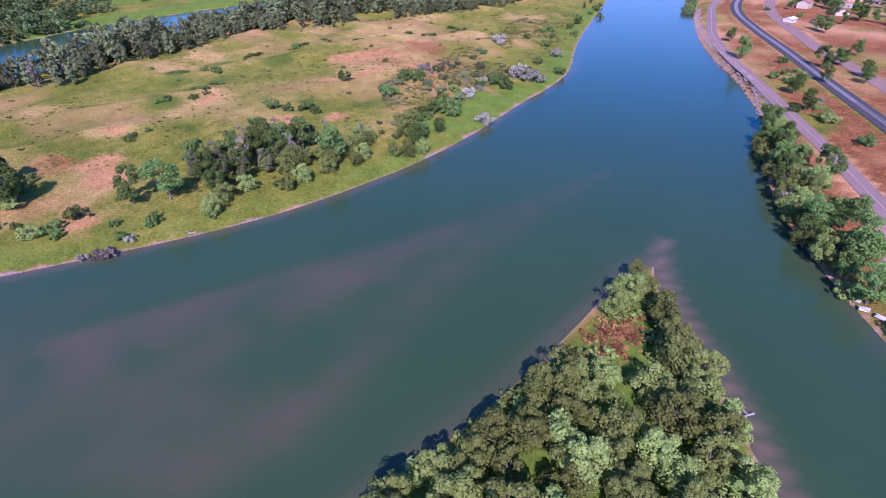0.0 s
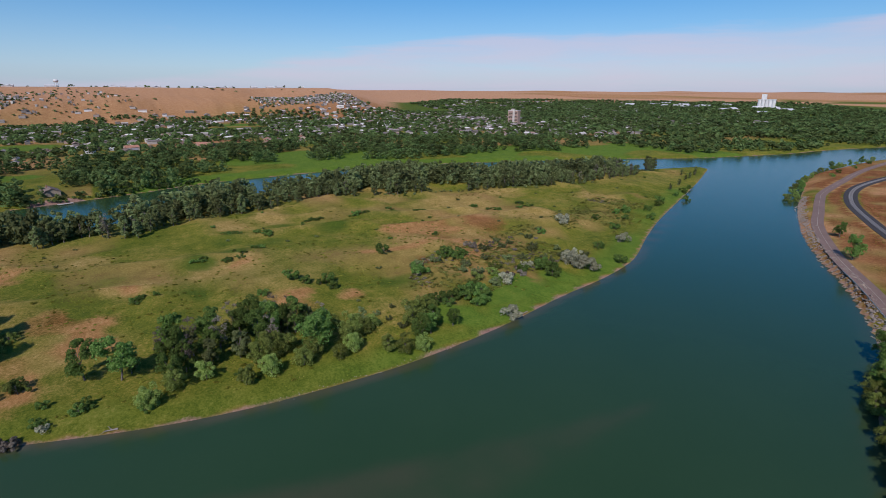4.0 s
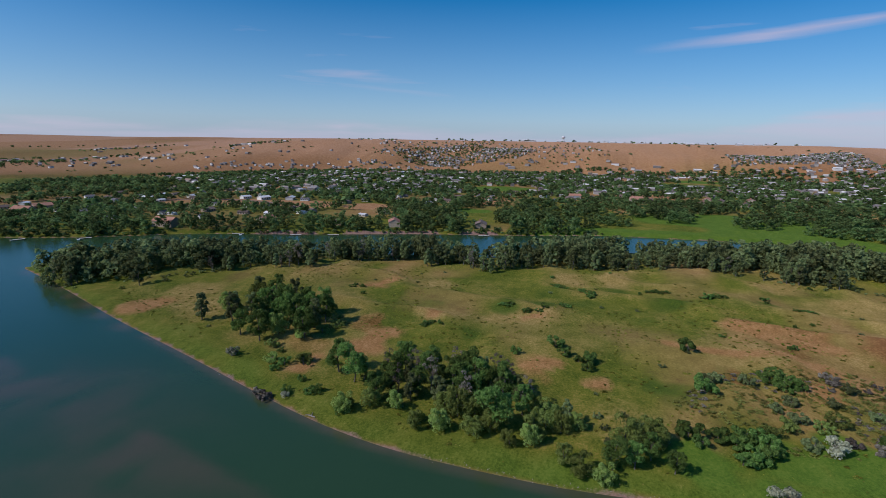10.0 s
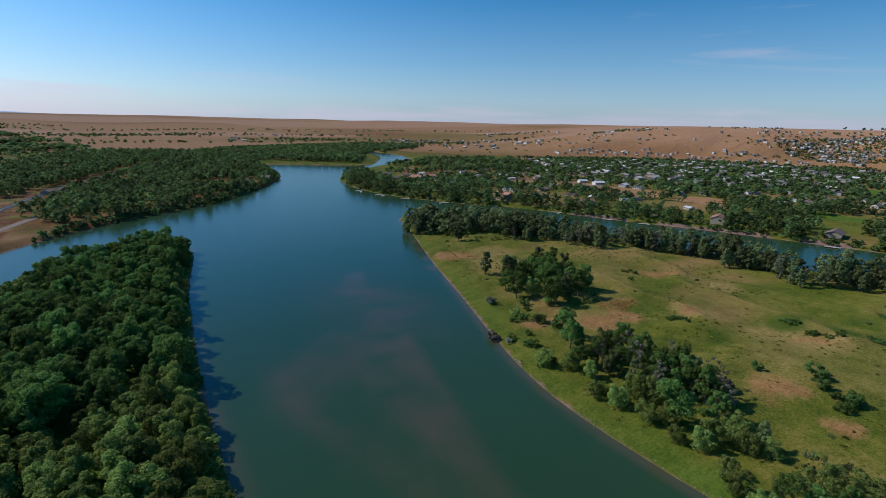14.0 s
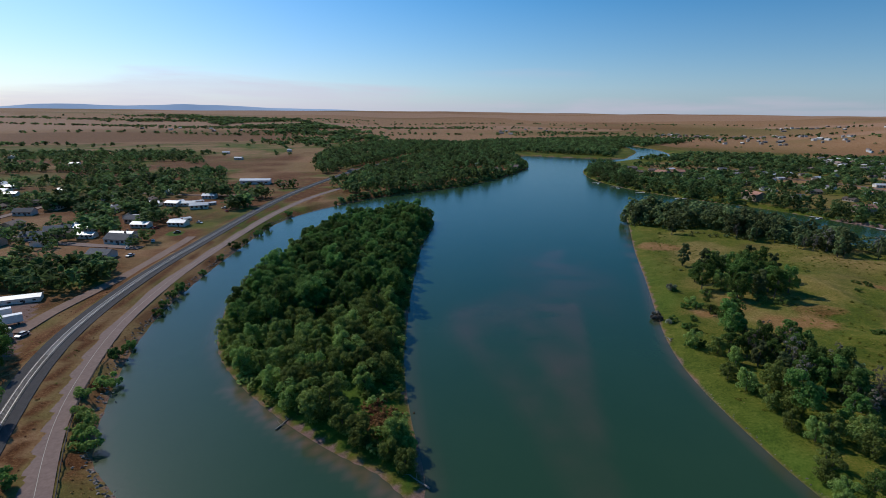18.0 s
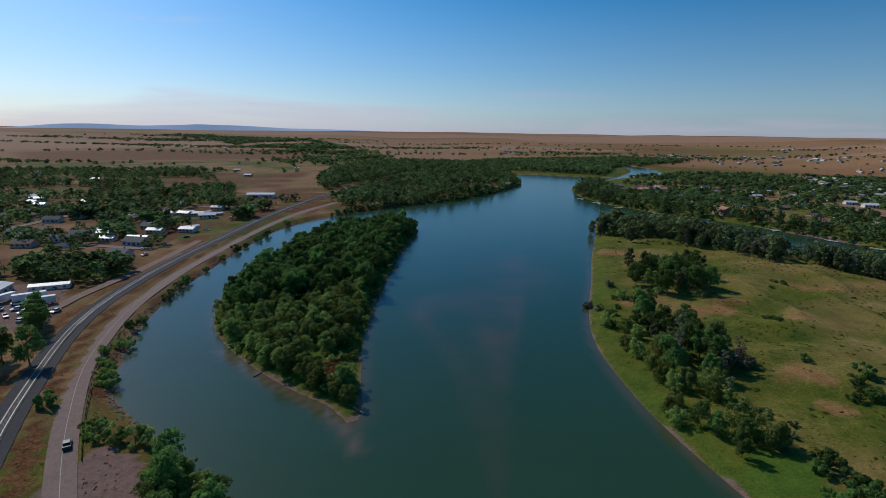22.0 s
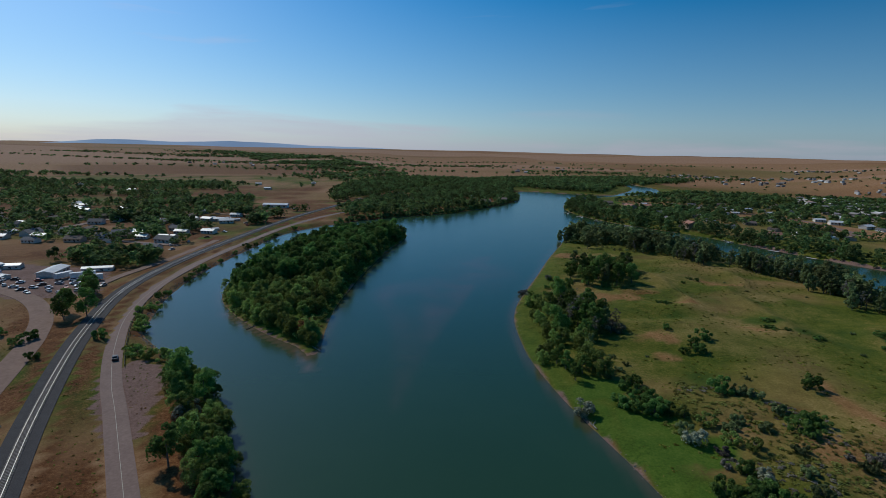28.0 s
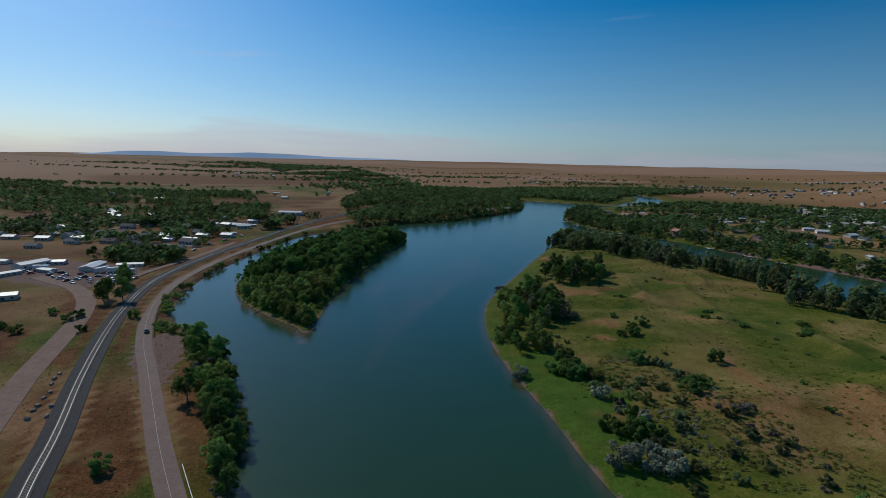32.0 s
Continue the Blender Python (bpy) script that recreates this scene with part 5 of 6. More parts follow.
def wall_arrays(w, d, eave, ridge):
    v = np.array([(x, y, z) for z in (-0.6, eave) for y in (-d / 2, d / 2) for x in (-w / 2, w / 2)] + [(-w / 2, 0, ridge), (w / 2, 0, ridge)], float)
    f = np.array([(0, 1, 5, 4), (3, 2, 6, 7), (1, 3, 7, 5), (2, 0, 4, 6), (5, 7, 9, 9), (6, 4, 8, 8)])
    return v, f


def wall_mesh(w, d, eave, ridge, mat):
    v, f = wall_arrays(w, d, eave, ridge)
    me = bpy.data.meshes.new("wall")
    me.from_pydata(v.tolist(), [], [list(dict.fromkeys(q)) for q in f.tolist()])
    me.materials.append(mat)
    return me


HOUSE = {}
HOUSE_LABEL = {"tan": "tan-sided bungalow with a brown shingle roof", "pale": "pale-sided house with a grey shingle roof",
               "villa": "large villa with a terracotta tiled roof", "shed": "long pale metal building with a white roof", "white": "white house with a pale metal roof"}


def house(kind, x, y, turn, size=1.0, group="", long=1.0):
    spec = {"tan": (14, 9, 2.9, 4.9, WALL_TAN, ROOF_BROWN), "pale": (13, 8.5, 3.0, 5.2, WALL_PALE, ROOF_GREY), "villa": (19, 12, 5.6, 8.4, WALL_TAN, ROOF_RED),
            "shed": (22, 10, 3.6, 4.8, WALL_PALE, ROOF_WHITE), "white": (12, 8, 2.8, 4.2, WALL_PALE, ROOF_WHITE)}[kind]
    w, d, eave, ridge, wm, rm = spec
    m = pose(x, y, float(height(x, y)[0]), 0, 0, turn) @ Matrix.Diagonal((size * long, size, size, 1))
    if kind in HOUSE:
        ob = copy_thing(HOUSE[kind], m)
        ob.matrix_basis = m
        return ob
    ob = tagged(new("shed" if kind == "shed" else "house"), HOUSE_LABEL[kind], "building", group)
    part("wall", wall_mesh(w, d, eave, ridge, wm), ob)
    v, f = gable_arrays(w, d, eave, ridge)
    roof = part("roof", mesh_of("roof", v, f, rm, False), ob)
    if kind != "shed":
        v, f = box_arrays(w * 0.2, d * 0.12, ridge + 0.3, 0.7, 0.7, 1.6)
        part("chimney", mesh_of("chimney", v, f, ROOF_RED, False), roof)
    n = 4
    pane = box_arrays(0, 0, 0, 1.5, 0.08, 1.2)
    shared = mesh_of("window", pane[0], pane[1], GLASS, False)
    for side in (-1, 1):
        for k in range(n):
            win = part("window", shared, ob)
            win.matrix_basis = pose((k - (n - 1) / 2) * w / n, side * (d / 2 + 0.03), 1.7)
    dv, df = box_arrays(w * 0.04 + (w / n) * 0.5, -(d / 2 + 0.03), 1.0, 1.0, 0.1, 2.05)
    part("door", mesh_of("door", dv, df, TIMBER, False), ob)
    ob.matrix_basis = m
    HOUSE[kind] = ob
    return ob


def houses(kind, rows, size=1.0, group="", long=1.0):
    for x, y in rows:
        house(kind, x, y, rng.uniform(-25, 25) + (90 if rng.random() < 0.3 else 0), size * rng.uniform(0.9, 1.15), group, long)


houses("villa", [(256, 600), (304, 537), (258, 768), (617, 135), (617, 212), (284, 780)], 0.85, "riverside houses")
houses("tan", [(274, 821), (252, 840), (220, 834), (356, 353), (624, 87), (657, 108), (612, 294), (320, 475)], 0.95, "riverside houses")
houses("white", [(284, 758), (423, 772), (400, 769), (434, 736), (452, 672), (451, 645), (462, 615)], 1.0, "riverside houses")
houses("shed", [(-234, 362), (-277, 365)], 0.9, "yard sheds")
houses("shed", [(-257, 352), (-269, 375), (-272, 340), (-305, 373)], 0.6, "yard sheds")
house("shed", -206, 716, 2, 1.1, "yard sheds", 1.2)
for x, y in ((-241, 598), (-226, 598), (-214, 590), (-211, 527)):
    house("shed", x, y, 40, 0.5, "yard sheds", 1.2)
house("shed", -232, 285, 30, 0.75, "yard sheds")
house("shed", -215, 372, 20, 0.55, "yard sheds", 1.3)
houses("white", [(-263, 509), (-267, 649), (-225, 478), (-480, 899), (-624, 1003), (-344, 1091), (-249, 1143), (-295, 985), (-436, 699), (-407, 657), (-259, 501), (-207, 514), (-215, 576), (-238, 588), (-227, 588), (-421, 684), (-392, 642), (-359, 661)], 0.95, "town houses")
houses("pale", [(-222, 469), (-274, 479), (-269, 493), (-297, 483), (-216, 437), (-239, 527), (-311, 496), (-336, 487)], 0.95, "town houses")
houses("tan", [(-99, 820), (-78, 824), (-54, 827), (-36, 843), (-116, 813), (-66, 838), (-45, 857)], 0.7, "headland houses")
gen = np.random.default_rng(5)
houses("villa", [(15, -158), (-12, -181)], 0.75, "lane houses")
houses("tan", [(7, -195), (-13, -142), (-20, -215), (68, 834), (97, 866), (41, 941)], 0.9, "lane houses")
houses("white", [(4, -84), (-56, 864), (-42, 868), (-28, 870), (-14, 875), (-6, 873), (56, 898)], 0.75, "lane houses")
houses("villa", [(331, 425), (649, 125), (667, 71), (642, 210), (636, 289)], 0.8, "riverside houses")
near_rows = keep_land(scatter([(-223, 454), (-217, 610), (-234, 714), (-746, 883), (-636, 374), (-344, 428)], 34, gen), 8)
for x, y in clear(near_rows, ((-295, 544, 30), (-293, 433, 30)))[:90]:
    house(("pale", "tan", "white")[int(gen.integers(0, 3))], x, y, float(gen.choice([0, 90])) + gen.uniform(-6, 6), gen.uniform(0.75, 0.95), "town houses")
near_rows = clear(keep_land(scatter([(236, 816), (273, 623), (349, 463), (502, 439), (648, 176), (732, 174), (721, 631), (507, 913)], 40, gen), 22), CLEARINGS)
for x, y in near_rows[:130]:
    house(("pale", "tan", "white")[int(gen.integers(0, 3))], x, y, float(gen.choice([0, 90])) + gen.uniform(-20, 20), gen.uniform(0.65, 0.85), "town houses")

# houses too far off to tell apart
TOWN, tt = material("distant walls and roofs")
isl = node(tt, "ShaderNodeNewGeometry").outputs["Random Per Island"]
finish(tt, mixed(tt, 0.3, ramp(tt, isl, [(0.0, (0.10, 0.08, 0.07)), (0.3, (0.22, 0.19, 0.17)), (0.58, (0.42, 0.38, 0.34)), (0.76, (0.74, 0.72, 0.68)), (0.9, (0.30, 0.17, 0.12))], "CONSTANT"),
              ramp(tt, spot(tt, 0.4), [(0.3, (0.2, 0.18, 0.16)), (0.7, (0.5, 0.47, 0.44))])), 0.8)


def far_houses(name, pts, label, lo=7.5, hi=13, mat=None):
    pieces = []
    z = height(pts[:, 0], pts[:, 1])
    for (x, y), zz in zip(pts, z):
        w, d, e = gen.uniform(lo, hi), gen.uniform(lo * 0.7, hi * 0.65), gen.uniform(2.8, 4.2)
        a = gen.choice([0, math.pi / 2]) + gen.uniform(-0.15, 0.15)
        rot = np.array([[math.cos(a), math.sin(a), 0], [-math.sin(a), math.cos(a), 0], [0, 0, 1]])
        for v, f in (box_arrays(0, 0, e / 2 - 0.5, w, d, e + 1), gable_arrays(w, d, e, e + d * 0.22, 0.4, 0.25)):
            pieces.append((v @ rot + (x, y, zz), f))
    v, f = joined(pieces)
    return tagged(new(name, mesh_of(name, v, f, mat or TOWN, False)), label, "houses", kind="stuff")


pts = clear(keep_land(scatter([(524, 729), (667, 392), (736, 63), (598, -166), (456, -357), (736, -1254), (1364, -1265), (1283, -315), (1176, 268), (1079, 655), (895, 906), (638, 1010)], 28, gen), 20), CLEARINGS)
far_houses("east_town_houses", pts, "pale and brown houses of a distant town")
pts = scatter([(1215, 760), (1281, 819), (1398, 773), (1480, 641), (1410, 537), (1369, 428), (1275, 480), (1220, 690)], 13, gen)
pts = pts[vnoise(pts[:, 0], pts[:, 1], 45, 85) > 0.36]
pts = np.concatenate([pts, scatter([(1210, 860), (1420, 900), (1560, 600), (1500, 300), (1340, 250), (1250, 350)], 44, gen)])
far_houses("hillside_houses", pts, "rows of small houses on a hillside", 4.2, 7)
pts = scatter([(1290, -30), (1400, -30), (1465, -200), (1440, -330), (1280, -330), (1260, -130)], 13, gen)
far_houses("hillside_houses", pts, "rows of small houses on a hillside", 4.2, 7)
pts = keep_land(scatter([(-746, 883), (-636, 374), (-1176, 489), (-1402, 1298)], 28, gen), 10)
far_houses("west_town_houses", pts, "low pale houses of a distant town")
far = []
for cx, cy, n, w2 in ((884, 1828, 14, 90), (1164, 1716, 12, 90), (1422, 1391, 12, 90), (1581, 2051, 14, 120), (1012, 1426, 8, 60), (-646, 2106, 12, 220), (387, 2082, 8, 150)):
    far.append(np.stack([gen.normal(cx, w2, n), gen.normal(cy, w2 * 0.5, n)], 1))
far_houses("prairie_farms", np.concatenate(far), "small farmsteads on the dry prairie", 9, 16)
pts = keep_land(scatter([(560, -380), (900, -560), (1380, -700), (2100, -900), (2200, -1500), (1500, -2100), (1000, -1700), (500, -900)], 62, gen), 30)
far_houses("plain_houses", pts, "pale houses among the trees of a distant plain", 9, 16)
pts = np.stack([gen.uniform(760, 1500, 26), gen.uniform(-1900, -1500, 26)], 1)
far_houses("warehouses", pts, "long white warehouses beside a rail yard", 22, 55, ROOF_WHITE)
pts = np.stack([gen.uniform(1215, 1300, 40), gen.uniform(-330, 800, 40)], 1)
far_houses("shopping_sheds", pts, "long pale commercial sheds below the hill", 8, 19)
turn, reach = np.radians(gen.uniform(47, 70, 90)), gen.uniform(1290, 1400, 90)
pts = np.stack([np.sin(turn) * reach - 90, np.cos(turn) * reach + 230], 1)
far_houses("bench_foot_houses", pts, "a row of small pale houses at the foot of the hills", 4.5, 8)
turn, reach = np.radians(gen.uniform(30, 70, 46)), gen.uniform(1450, 1750, 46)
pts = np.stack([np.sin(turn) * reach - 90, np.cos(turn) * reach + 230], 1)
far_houses("hill_farms", pts, "scattered small farmsteads on dry hills", 5, 10)
pts = np.stack([gen.uniform(1850, 1980, 26), gen.uniform(-350, 620, 26)], 1)
far_houses("airport_sheds", pts, "pale hangars and sheds along the hilltop", 16, 34, ROOF_WHITE)


# ---- landmarks ----
def part_arrays(name, pieces, mat, parent, label=""):
    v, f = joined(pieces)
    return part(name, mesh_of(name, v, f, mat, False), parent, label)


def ground_z(x, y):
    return float(height(x, y)[0])


tower = tagged(new("apartment_tower"), "pinkish brick ten-storey apartment block among trees", "building")
tower.matrix_basis = pose(794, -435, ground_z(794, -435), 0, 0, 25)
part_arrays("wall", [box_arrays(0, 0, 14, 22, 14, 30)], BRICK, tower)
part_arrays("lift_shaft", [box_arrays(-2, -7.4, 14.5, 4.5, 1.6, 31), box_arrays(-2, 7.4, 14.5, 4.5, 1.6, 31)], CONCRETE, tower)
part_arrays("roof", [box_arrays(0, 0, 29.6, 22.6, 14.6, 1.2), box_arrays(3, 0, 31.5, 7, 6, 3)], CONCRETE, tower)
strip = box_arrays(0, 0, 0, 20, 0.3, 1.2)
strip_mesh = mesh_of("window", strip[0], strip[1], GLASS, False)
for floor_no in range(9):
    for side in (-1, 1):
        win = part("window", strip_mesh, tower)
        win.matrix_basis = pose(0, side * 7.05, 3.2 + floor_no * 2.9)

silo = tagged(new("grain_elevator"), "white concrete grain elevator with a tall head house", "building")
silo.matrix_basis = pose(942, -1758, ground_z(942, -1758), 0, 0, 20)
for k in range(5):
    t = np.linspace(0, 2 * math.pi, 16, endpoint=False)
    ring = np.stack([np.cos(t) * 6 + (k - 2) * 11.5, np.sin(t) * 6], 1)
    v = np.vstack([np.c_[ring, np.full(16, -1.0)], np.c_[ring, np.full(16, 34.0)]])
    f = np.array([(i, (i + 1) % 16, 16 + (i + 1) % 16, 16 + i) for i in range(16)])
    part("bin", mesh_of("bin", v, f, ROOF_WHITE), silo)
part_arrays("roof", [box_arrays(0, 0, 34.5, 60, 13, 1.6)], ROOF_WHITE, silo)
part_arrays("head_house", [box_arrays(10, 0, 44, 16, 12, 19)], ROOF_WHITE, silo)

water_tower = tagged(new("water_tower"), "white water tower on the hilltop", "water tower")
water_tower.matrix_basis = pose(1803, 403, ground_z(1803, 403) - 0.5)
bm = bmesh.new()
bmesh.ops.create_uvsphere(bm, u_segments=20, v_segments=10, radius=6.5, matrix=Matrix.Translation((0, 0, 17)) @ Matrix.Diagonal((1, 1, 0.75, 1)))
me = bpy.data.meshes.new("tank")
bm.to_mesh(me)
bm.free()
me.materials.append(ROOF_WHITE)
part("tank", me, water_tower)
for k in range(4):
    a = k * math.pi / 2
    v, f = limb_arrays((math.cos(a) * 5, math.sin(a) * 5, 0), (math.cos(a) * 4, math.sin(a) * 4, 15), 0.4, 0.4)
    part("leg", mesh_of("leg", v, f, ROOF_WHITE), water_tower)

# distant ranges on the skyline; their pale blue base colour stands in for haze
RANGE = surface("mountain slopes with painted haze", (0.50, 0.62, 0.76), (0.58, 0.69, 0.82), 0.002, 1.0, 0.1)
az = np.radians(np.linspace(-52, 30, 140))
peak = 44 + 44 * np.exp(-((np.degrees(az) + 30) / 5) ** 2) + 48 * np.exp(-((np.degrees(az) + 20) / 6) ** 2) + 30 * np.exp(-((np.degrees(az) + 9) / 9) ** 2) + 7 * vnoise(np.degrees(az) * 3, np.degrees(az) * 0, 5, 90)
edge_far = np.stack([-90 + np.sin(az) * 4870, 230 + np.cos(az) * 4870], 1)
edge_near = np.stack([-90 + np.sin(az) * 4700, 230 + np.cos(az) * 4700], 1)
v = np.vstack([np.c_[edge_near, np.full(140, 20.0)], np.c_[edge_far, peak + 2]])
f = np.array([(i, i + 1, 141 + i, 140 + i) for i in range(139)])
tagged(new("mountains_backdrop", mesh_of("mountains_backdrop", v, f, RANGE)), "mountain range on the horizon, coloured pale blue for haze", "mountains", kind="structure")

# ---- yard, vehicles ----
CAR_PAINT = [surface("car paint %s" % n, a, b, 1.0, 0.35, 0.02, spec=0.5) for n, a, b in (
    ("white", (0.60, 0.60, 0.60), (0.72, 0.72, 0.72)), ("dark", (0.02, 0.02, 0.025), (0.05, 0.05, 0.055)),
    ("red", (0.25, 0.03, 0.02), (0.38, 0.06, 0.04)), ("silver", (0.36, 0.37, 0.38), (0.50, 0.51, 0.52)))]
TYRE = surface("tyre rubber", (0.012, 0.012, 0.012), (0.03, 0.03, 0.03), 4.0, 0.9)
COLOURS = ("white", "dark", "red", "silver")


def wheel_mesh():
    t = np.linspace(0, 2 * math.pi, 12, endpoint=False)
    ring = np.stack([np.cos(t) * 0.34, np.zeros(12), np.sin(t) * 0.34], 1)
    v = np.vstack([ring - (0, 0.11, 0), ring + (0, 0.11, 0)])
    me = bpy.data.meshes.new("wheel")
    me.from_pydata(v.tolist(), [], [(i, (i + 1) % 12, 12 + (i + 1) % 12, 12 + i) for i in range(12)] + [tuple(range(12)), tuple(range(23, 11, -1))])
    me.materials.append(TYRE)
    return me


WHEEL = wheel_mesh()
CARS = {}


def car(x, y, turn, k, z=None):
    m = pose(x, y, ground_z(x, y) if z is None else z, 0, 0, turn)
    if k in CARS:
        ob = copy_thing(CARS[k], m)
        ob.matrix_basis = m
        return ob
    ob = tagged(new("car"), "parked %s car with dark windows" % COLOURS[k], "car", "parked vehicles")
    prof = np.array([(-2.2, 0.35), (2.15, 0.35), (2.2, 0.75), (1.2, 0.95), (-2.15, 0.98)])
    cab = np.array([(-1.6, 0.95), (1.1, 0.95), (0.45, 1.45), (-1.2, 1.47)])
    for name, line, half, mat in (("body", prof, 0.88, CAR_PAINT[k]), ("cabin", cab, 0.74, GLASS)):
        n = len(line)
        v = np.vstack([np.c_[line[:, 0], np.full(n, -half), line[:, 1]], np.c_[line[:, 0], np.full(n, half), line[:, 1]]])
        me = bpy.data.meshes.new(name)
        me.from_pydata(v.tolist(), [], [(i, (i + 1) % n, n + (i + 1) % n, n + i) for i in range(n)] + [tuple(range(n - 1, -1, -1)), tuple(range(n, 2 * n))])
        me.materials.append(mat)
        part(name, me, ob)
    part_arrays("roof", [box_arrays(-0.38, 0, 1.49, 1.6, 1.4, 0.05)], CAR_PAINT[k], ob)
    for wx1 in (-1.35, 1.35):
        for wy1 in (-0.82, 0.82):
            part("wheel", WHEEL, ob).matrix_basis = pose(wx1, wy1, 0.34)
    ob.matrix_basis = m
    CARS[k] = ob
    return ob


def trailer(x, y, turn, long=12.0):
    ob = tagged(new("trailer"), "long white box trailer in a gravel yard", "trailer", "yard trailers")
    part_arrays("box", [box_arrays(0, 0, 2.3, long, 2.5, 2.7)], ROOF_WHITE, ob)
    part_arrays("chassis", [box_arrays(0, 0, 0.8, long, 1.0, 0.3)], TIMBER, ob)
    for wx1 in (-0.38, -0.28, 0.35):
        for wy1 in (-1.1, 1.1):
            part("wheel", WHEEL, ob).matrix_basis = pose(wx1 * long, wy1, 0.34)
    ob.matrix_basis = pose(x, y, ground_z(x, y), 0, 0, turn)


car(-131, 242, 118, 1, 2.73)
for k, (x, y) in enumerate([(-223, 331), (-223, 337), (-216, 332), (-216, 340), (-208, 333), (-209, 341), (-199, 328), (-237, 341), (-245, 348), (-251, 347), (-240, 334), (-230, 345),
                            (-204, 337), (-196, 333), (-213, 347), (-226, 326), (-212, 326), (-204, 322), (-262, 345), (-270, 350), (-192, 338), (-233, 331), (-247, 340), (-219, 321)]):
    car(x, y, float(rng.uniform(0, 360)), (0, 1, 0, 3, 2, 0, 3)[k % 7])
for k, (x, y) in enumerate([(-212, 455), (-205, 470), (-200, 492), (-218, 505), (-196, 520), (-203, 438), (-225, 700), (-212, 690), (-198, 688), (-180, 705), (-235, 690), (-190, 560), (-196, 575)]):
    car(x, y, float(rng.uniform(0, 360)), (0, 3, 1, 2)[k % 4])
trailer(-211, 352, 35)
trailer(-203, 347, 35, 10)
trailer(-197, 334, 40, 8)
trailer(-221, 351, 70, 9)
trailer(-263, 355, 10, 9)

# ---- along the banks ----
gen = np.random.default_rng(21)


def rocks(name, pts, lo, hi, label, mat=STONE):
    """Angular stones, joined into one thing."""
    base = np.array([(1, 0, 0), (-1, 0, 0), (0, 1, 0), (0, -1, 0), (0, 0, 1), (0, 0, -1)], float)
    tri = np.array([(0, 2, 4), (2, 1, 4), (1, 3, 4), (3, 0, 4), (2, 0, 5), (1, 2, 5), (3, 1, 5), (0, 3, 5)])
    pieces = []
    for (x, y), z in zip(pts, height(pts[:, 0], pts[:, 1])):
        s = gen.uniform(lo, hi)
        v = base * gen.uniform(0.55, 1.1, (6, 3)) + gen.normal(size=(6, 3)) * 0.18
        pieces.append((v * s * (1, 0.8, 0.6) + (x, y, max(z, -0.1) + 0.15 * s), tri))
    v, f = joined(pieces)
    return tagged(new(name, mesh_of(name, v, f, mat, False)), label, "stones", kind="stuff")


line = smooth(WEST_SHORE, 1.0)[:, :2]
sel = line[(line[:, 1] > -110) & (line[:, 1] < 140)]
pts = np.concatenate([sel + gen.normal(size=sel.shape) * 1.3 + (-1.6, -1.0) for _ in range(5)])
rocks("riprap", pts, 0.35, 0.95, "pale angular riprap stones along the water's edge")
sel = line[(line[:, 1] > 250) & (line[:, 1] < 560)]
pts = np.concatenate([sel + gen.normal(size=sel.shape) * 0.9 + (-1.4, 0) for _ in range(2)])
rocks("riprap", pts, 0.3, 0.7, "pale angular riprap stones along the water's edge")
edge_line = smooth(BIG_ISLAND, 1.0)[:, :2]
sel = edge_line[(edge_line[:, 0] < 140) & (edge_line[:, 1] < 420)]
sel = sel[vnoise(sel[:, 0], sel[:, 1], 30, 91) > 0.45]
rocks("shore_stones", sel + gen.normal(size=sel.shape) * 0.5 + (0.5, 0), 0.12, 0.35, "small pale stones and driftwood along the shore")
boulders = [(-121, 163), (-123, 168), (-124, 171), (-126, 176), (-127, 180), (-131, 186), (-133, 190), (-134, 194), (-119, 170), (-116, 164)]
for x, y in boulders:
    v, f = box_arrays(0, 0, 0, 1.7, 1.1, 0.9)
    v = (v + gen.normal(size=v.shape) * 0.12) * np.where(v[:, 2:] > 0, (0.72, 0.72, 1), (1, 1, 1))
    ob = tagged(new("boulder", mesh_of("boulder", v, f, STONE, False)), "pale boulder lining a gravel lane", "boulder", "lane boulders")
    ob.matrix_basis = pose(x, y, ground_z(x, y) + 0.3, 0, 0, float(gen.uniform(0, 360)))


def fallen_log(x, y, turn, long=6.0, label="bleached fallen log on the shore"):
    pieces = [limb_arrays((-long / 2, 0, 0.25), (long / 2, 0.3, 0.3), 0.22, 0.12, 7)]
    for k in range(4):
        u = gen.uniform(-0.3, 0.5) * long
        pieces.append(limb_arrays((u, 0, 0.3), (u + gen.uniform(0.5, 1.5), gen.choice([-1, 1]) * gen.uniform(0.8, 1.8), gen.uniform(0.3, 1.2)), 0.09, 0.03, 5))
    v, f = joined(pieces)
    ob = tagged(new("fallen_log", mesh_of("fallen_log", v, f, DEADWOOD)), label, "log")
    ob.matrix_basis = pose(x, y, max(ground_z(x, y), -0.05), 0, 0, turn)


fallen_log(28.5, 202, 100, 4)
fallen_log(-63.5, 259.5, 130, 6, "bleached fallen log at the island's tip")
fallen_log(-97, 284, 60, 5)
fallen_log(28.5, 325, 75, 2.6)
fallen_log(-62, 398, 80, 5)
for x, y, s in ((-105, 237, 1.0), (-108, 238.5, 0.8), (-103.5, 235, 0.6)):
    v, f = box_arrays(0, 0, 0, 2.2, 1.4, 0.5)
    v = v + gen.normal(size=v.shape) * 0.12
    ob = tagged(new("concrete_slab", mesh_of("concrete_slab", v * s, f, CONCRETE, False)), "broken pale concrete slab at the water's edge", "slab", "broken slabs")
    ob.matrix_basis = pose(x, y, max(ground_z(x, y), 0) + 0.3, 8, -6, float(gen.uniform(0, 180)))


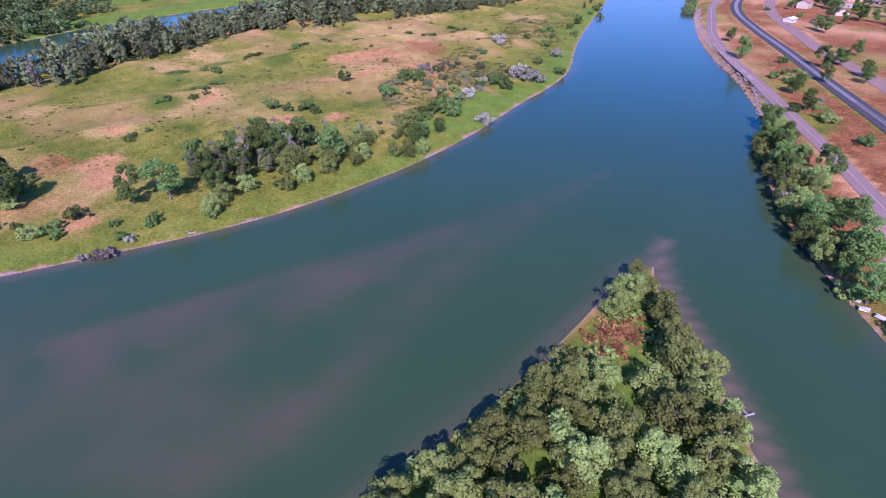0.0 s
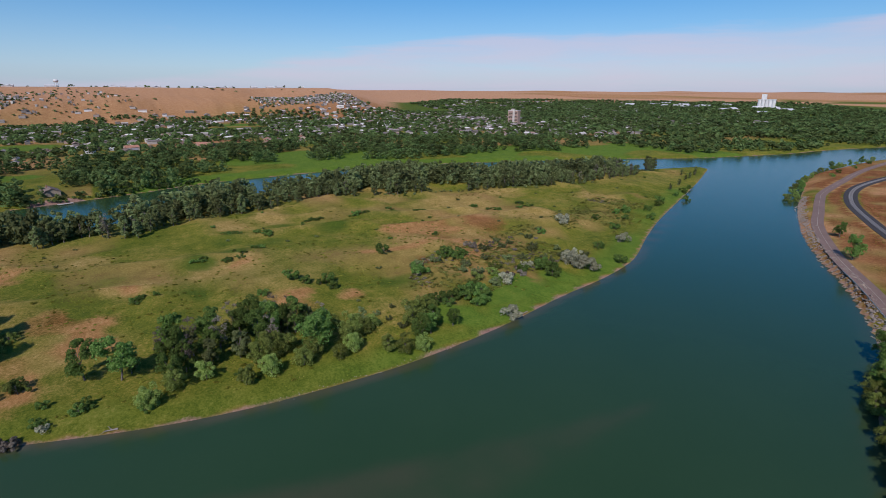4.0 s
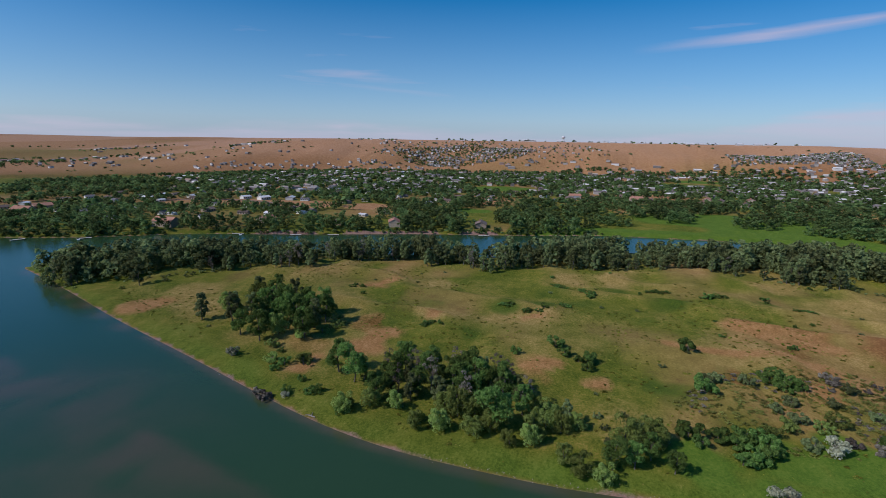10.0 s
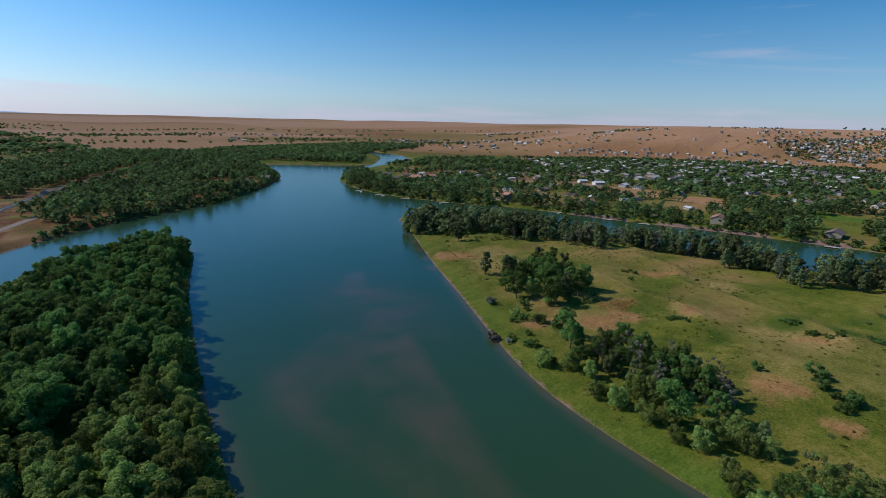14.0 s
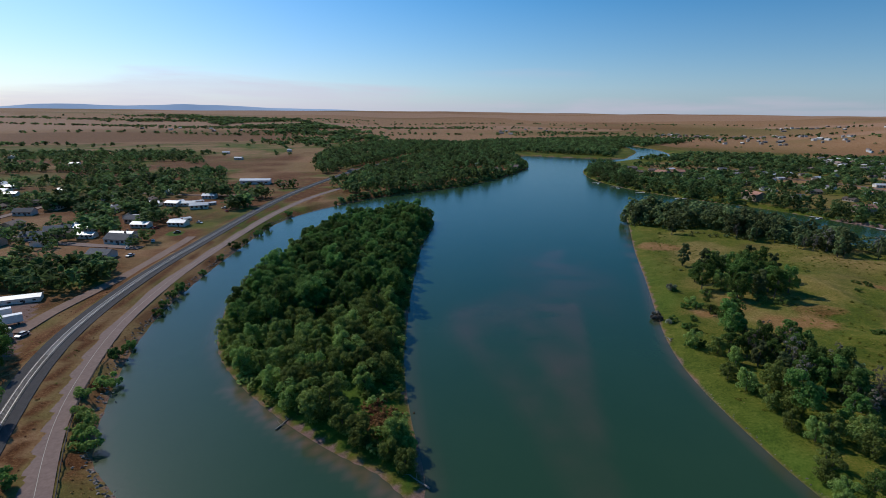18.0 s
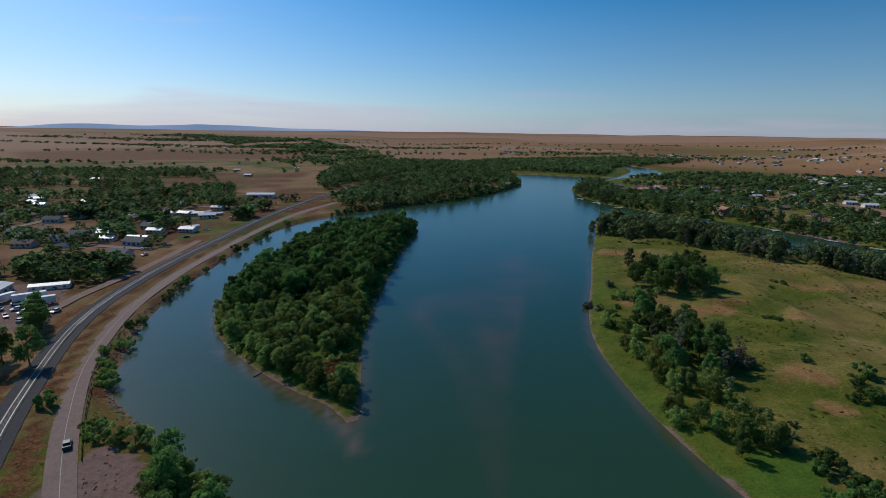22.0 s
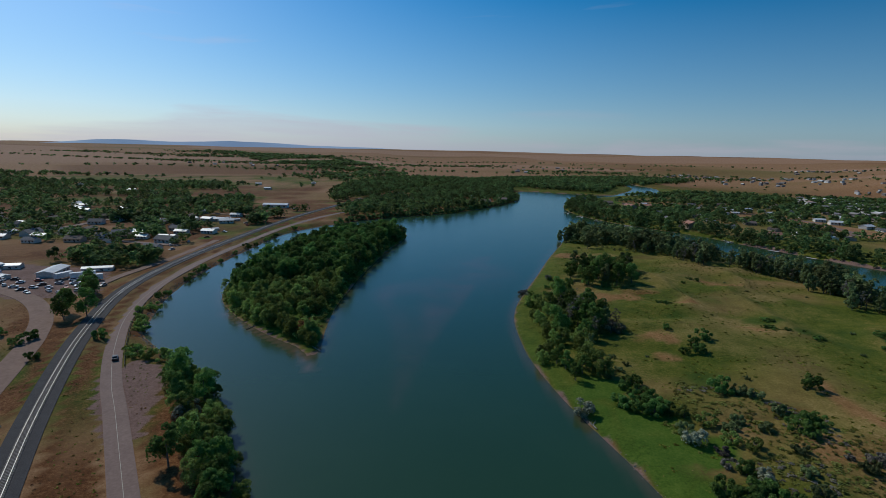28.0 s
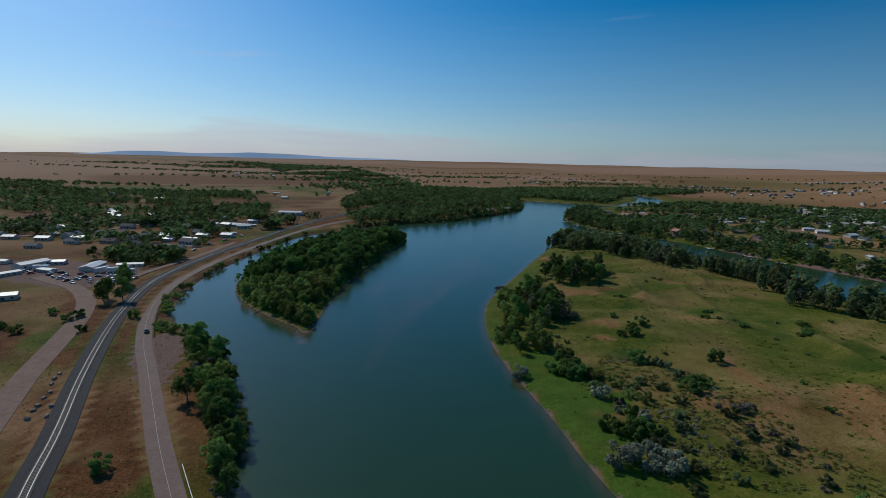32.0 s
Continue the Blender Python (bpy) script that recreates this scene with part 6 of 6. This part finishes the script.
def dock(x, y, turn):
    ob = tagged(new("dock"), "small pale wooden dock on the far shore", "dock", "docks")
    part_arrays("deck", [box_arrays(0, 0, 0.55, 9, 2.4, 0.2)], CONCRETE, ob)
    for px in (-4, 0, 4):
        for py in (-1, 1):
            part_arrays("post", [box_arrays(px, py, -0.2, 0.25, 0.25, 1.8)], TIMBER, ob)
    ob.matrix_basis = pose(x, y, 0, 0, 0, turn)


def boat(x, y, turn):
    ob = tagged(new("boat"), "small white motorboat moored by a dock", "boat", "moored boats")
    v = np.array([(-2.8, -0.9, 0.6), (1.4, -1.0, 0.65), (3.0, 0, 0.85), (1.4, 1.0, 0.65), (-2.8, 0.9, 0.6), (-2.6, -0.6, -0.15), (1.0, -0.6, -0.15), (2.4, 0, 0.0), (1.0, 0.6, -0.15), (-2.6, 0.6, -0.15)])
    me = bpy.data.meshes.new("hull")
    me.from_pydata(v.tolist(), [], [(0, 5, 6, 1), (1, 6, 7, 2), (2, 7, 8, 3), (3, 8, 9, 4), (4, 9, 5, 0), (0, 1, 2, 3, 4)])
    me.materials.append(CAR_PAINT[0])
    part("hull", me, ob)
    part_arrays("windscreen", [box_arrays(0.6, 0, 0.95, 0.1, 1.4, 0.5)], GLASS, ob)
    ob.matrix_basis = pose(x, y, 0, 0, 0, turn)


for x, y, a in ((166, 738, 10), (172, 701, 5), (181, 662, -20), (203, 624, -40), (262, 533, -60), (286, 460, -65), (275, 488, -62), (330, 345, -70)):
    dock(x - 2, y - 1, a)
for x, y, a in ((163, 730, 80), (170, 693, 100), (196, 623, 50), (258, 528, 30), (120, 880, 60), (127, 905, 70)):
    boat(x, y, a)

# guard rail, fence and signs beside the road
GALV = surface("galvanised steel", (0.42, 0.42, 0.42), (0.60, 0.60, 0.59), 3.0, 0.5, 0.05, metal=0.4)
guard = tagged(new("guard_rail"), "galvanised steel guard rail beside the road", "guard rail")
near = road[(road[:, 1] > 60) & (road[:, 1] < 142)]
part("beam", ribbon("beam", near, 0.05, 3.45, 0.32, GALV, -3.9), guard)
post = box_arrays(0, 0, 0, 0.14, 0.14, 0.9)
post_mesh = mesh_of("post", post[0], post[1], TIMBER, False)
d = np.gradient(near[:, :2], axis=0)
d /= np.linalg.norm(d, axis=1)[:, None]
for q, e in list(zip(near[:, :2], d)):
    part("post", post_mesh, guard).matrix_basis = pose(q[0] + e[1] * 4.0, q[1] - e[0] * 4.0, 3.05)
fence = tagged(new("fence"), "low dark timber fence along the road edge", "fence")
near = road[(road[:, 1] > 232) & (road[:, 1] < 330)]
for z in (3.2, 3.55):
    part("board", ribbon("board", near, 0.04, z, 0.18, TIMBER, -3.8), fence)
d = np.gradient(near[:, :2], axis=0)
d /= np.linalg.norm(d, axis=1)[:, None]
for q, e in list(zip(near[:, :2], d)):
    part("post", post_mesh, fence).matrix_basis = pose(q[0] + e[1] * 3.9, q[1] - e[0] * 3.9, 3.1)

# sleepers under the rails on the nearest stretch
near = rail[(rail[:, 1] > 90) & (rail[:, 1] < 330)]
seg = smooth(near[::3].tolist(), 0.65)
d = np.gradient(seg[:, :2], axis=0)
ang = np.degrees(np.arctan2(d[:, 1], d[:, 0]))
pieces = []
for q, a in zip(seg, np.radians(ang)):
    v, f = box_arrays(0, 0, 4.2, 0.24, 2.5, 0.1)
    rot = np.array([[math.cos(a), math.sin(a), 0], [-math.sin(a), math.cos(a), 0], [0, 0, 1]])
    pieces.append((v @ rot + (q[0], q[1], 0), f))
v, f = joined(pieces)
sl = part("sleepers", mesh_of("sleepers", v, f, TIMBER, False), railway)
sl["kind"] = "stuff"
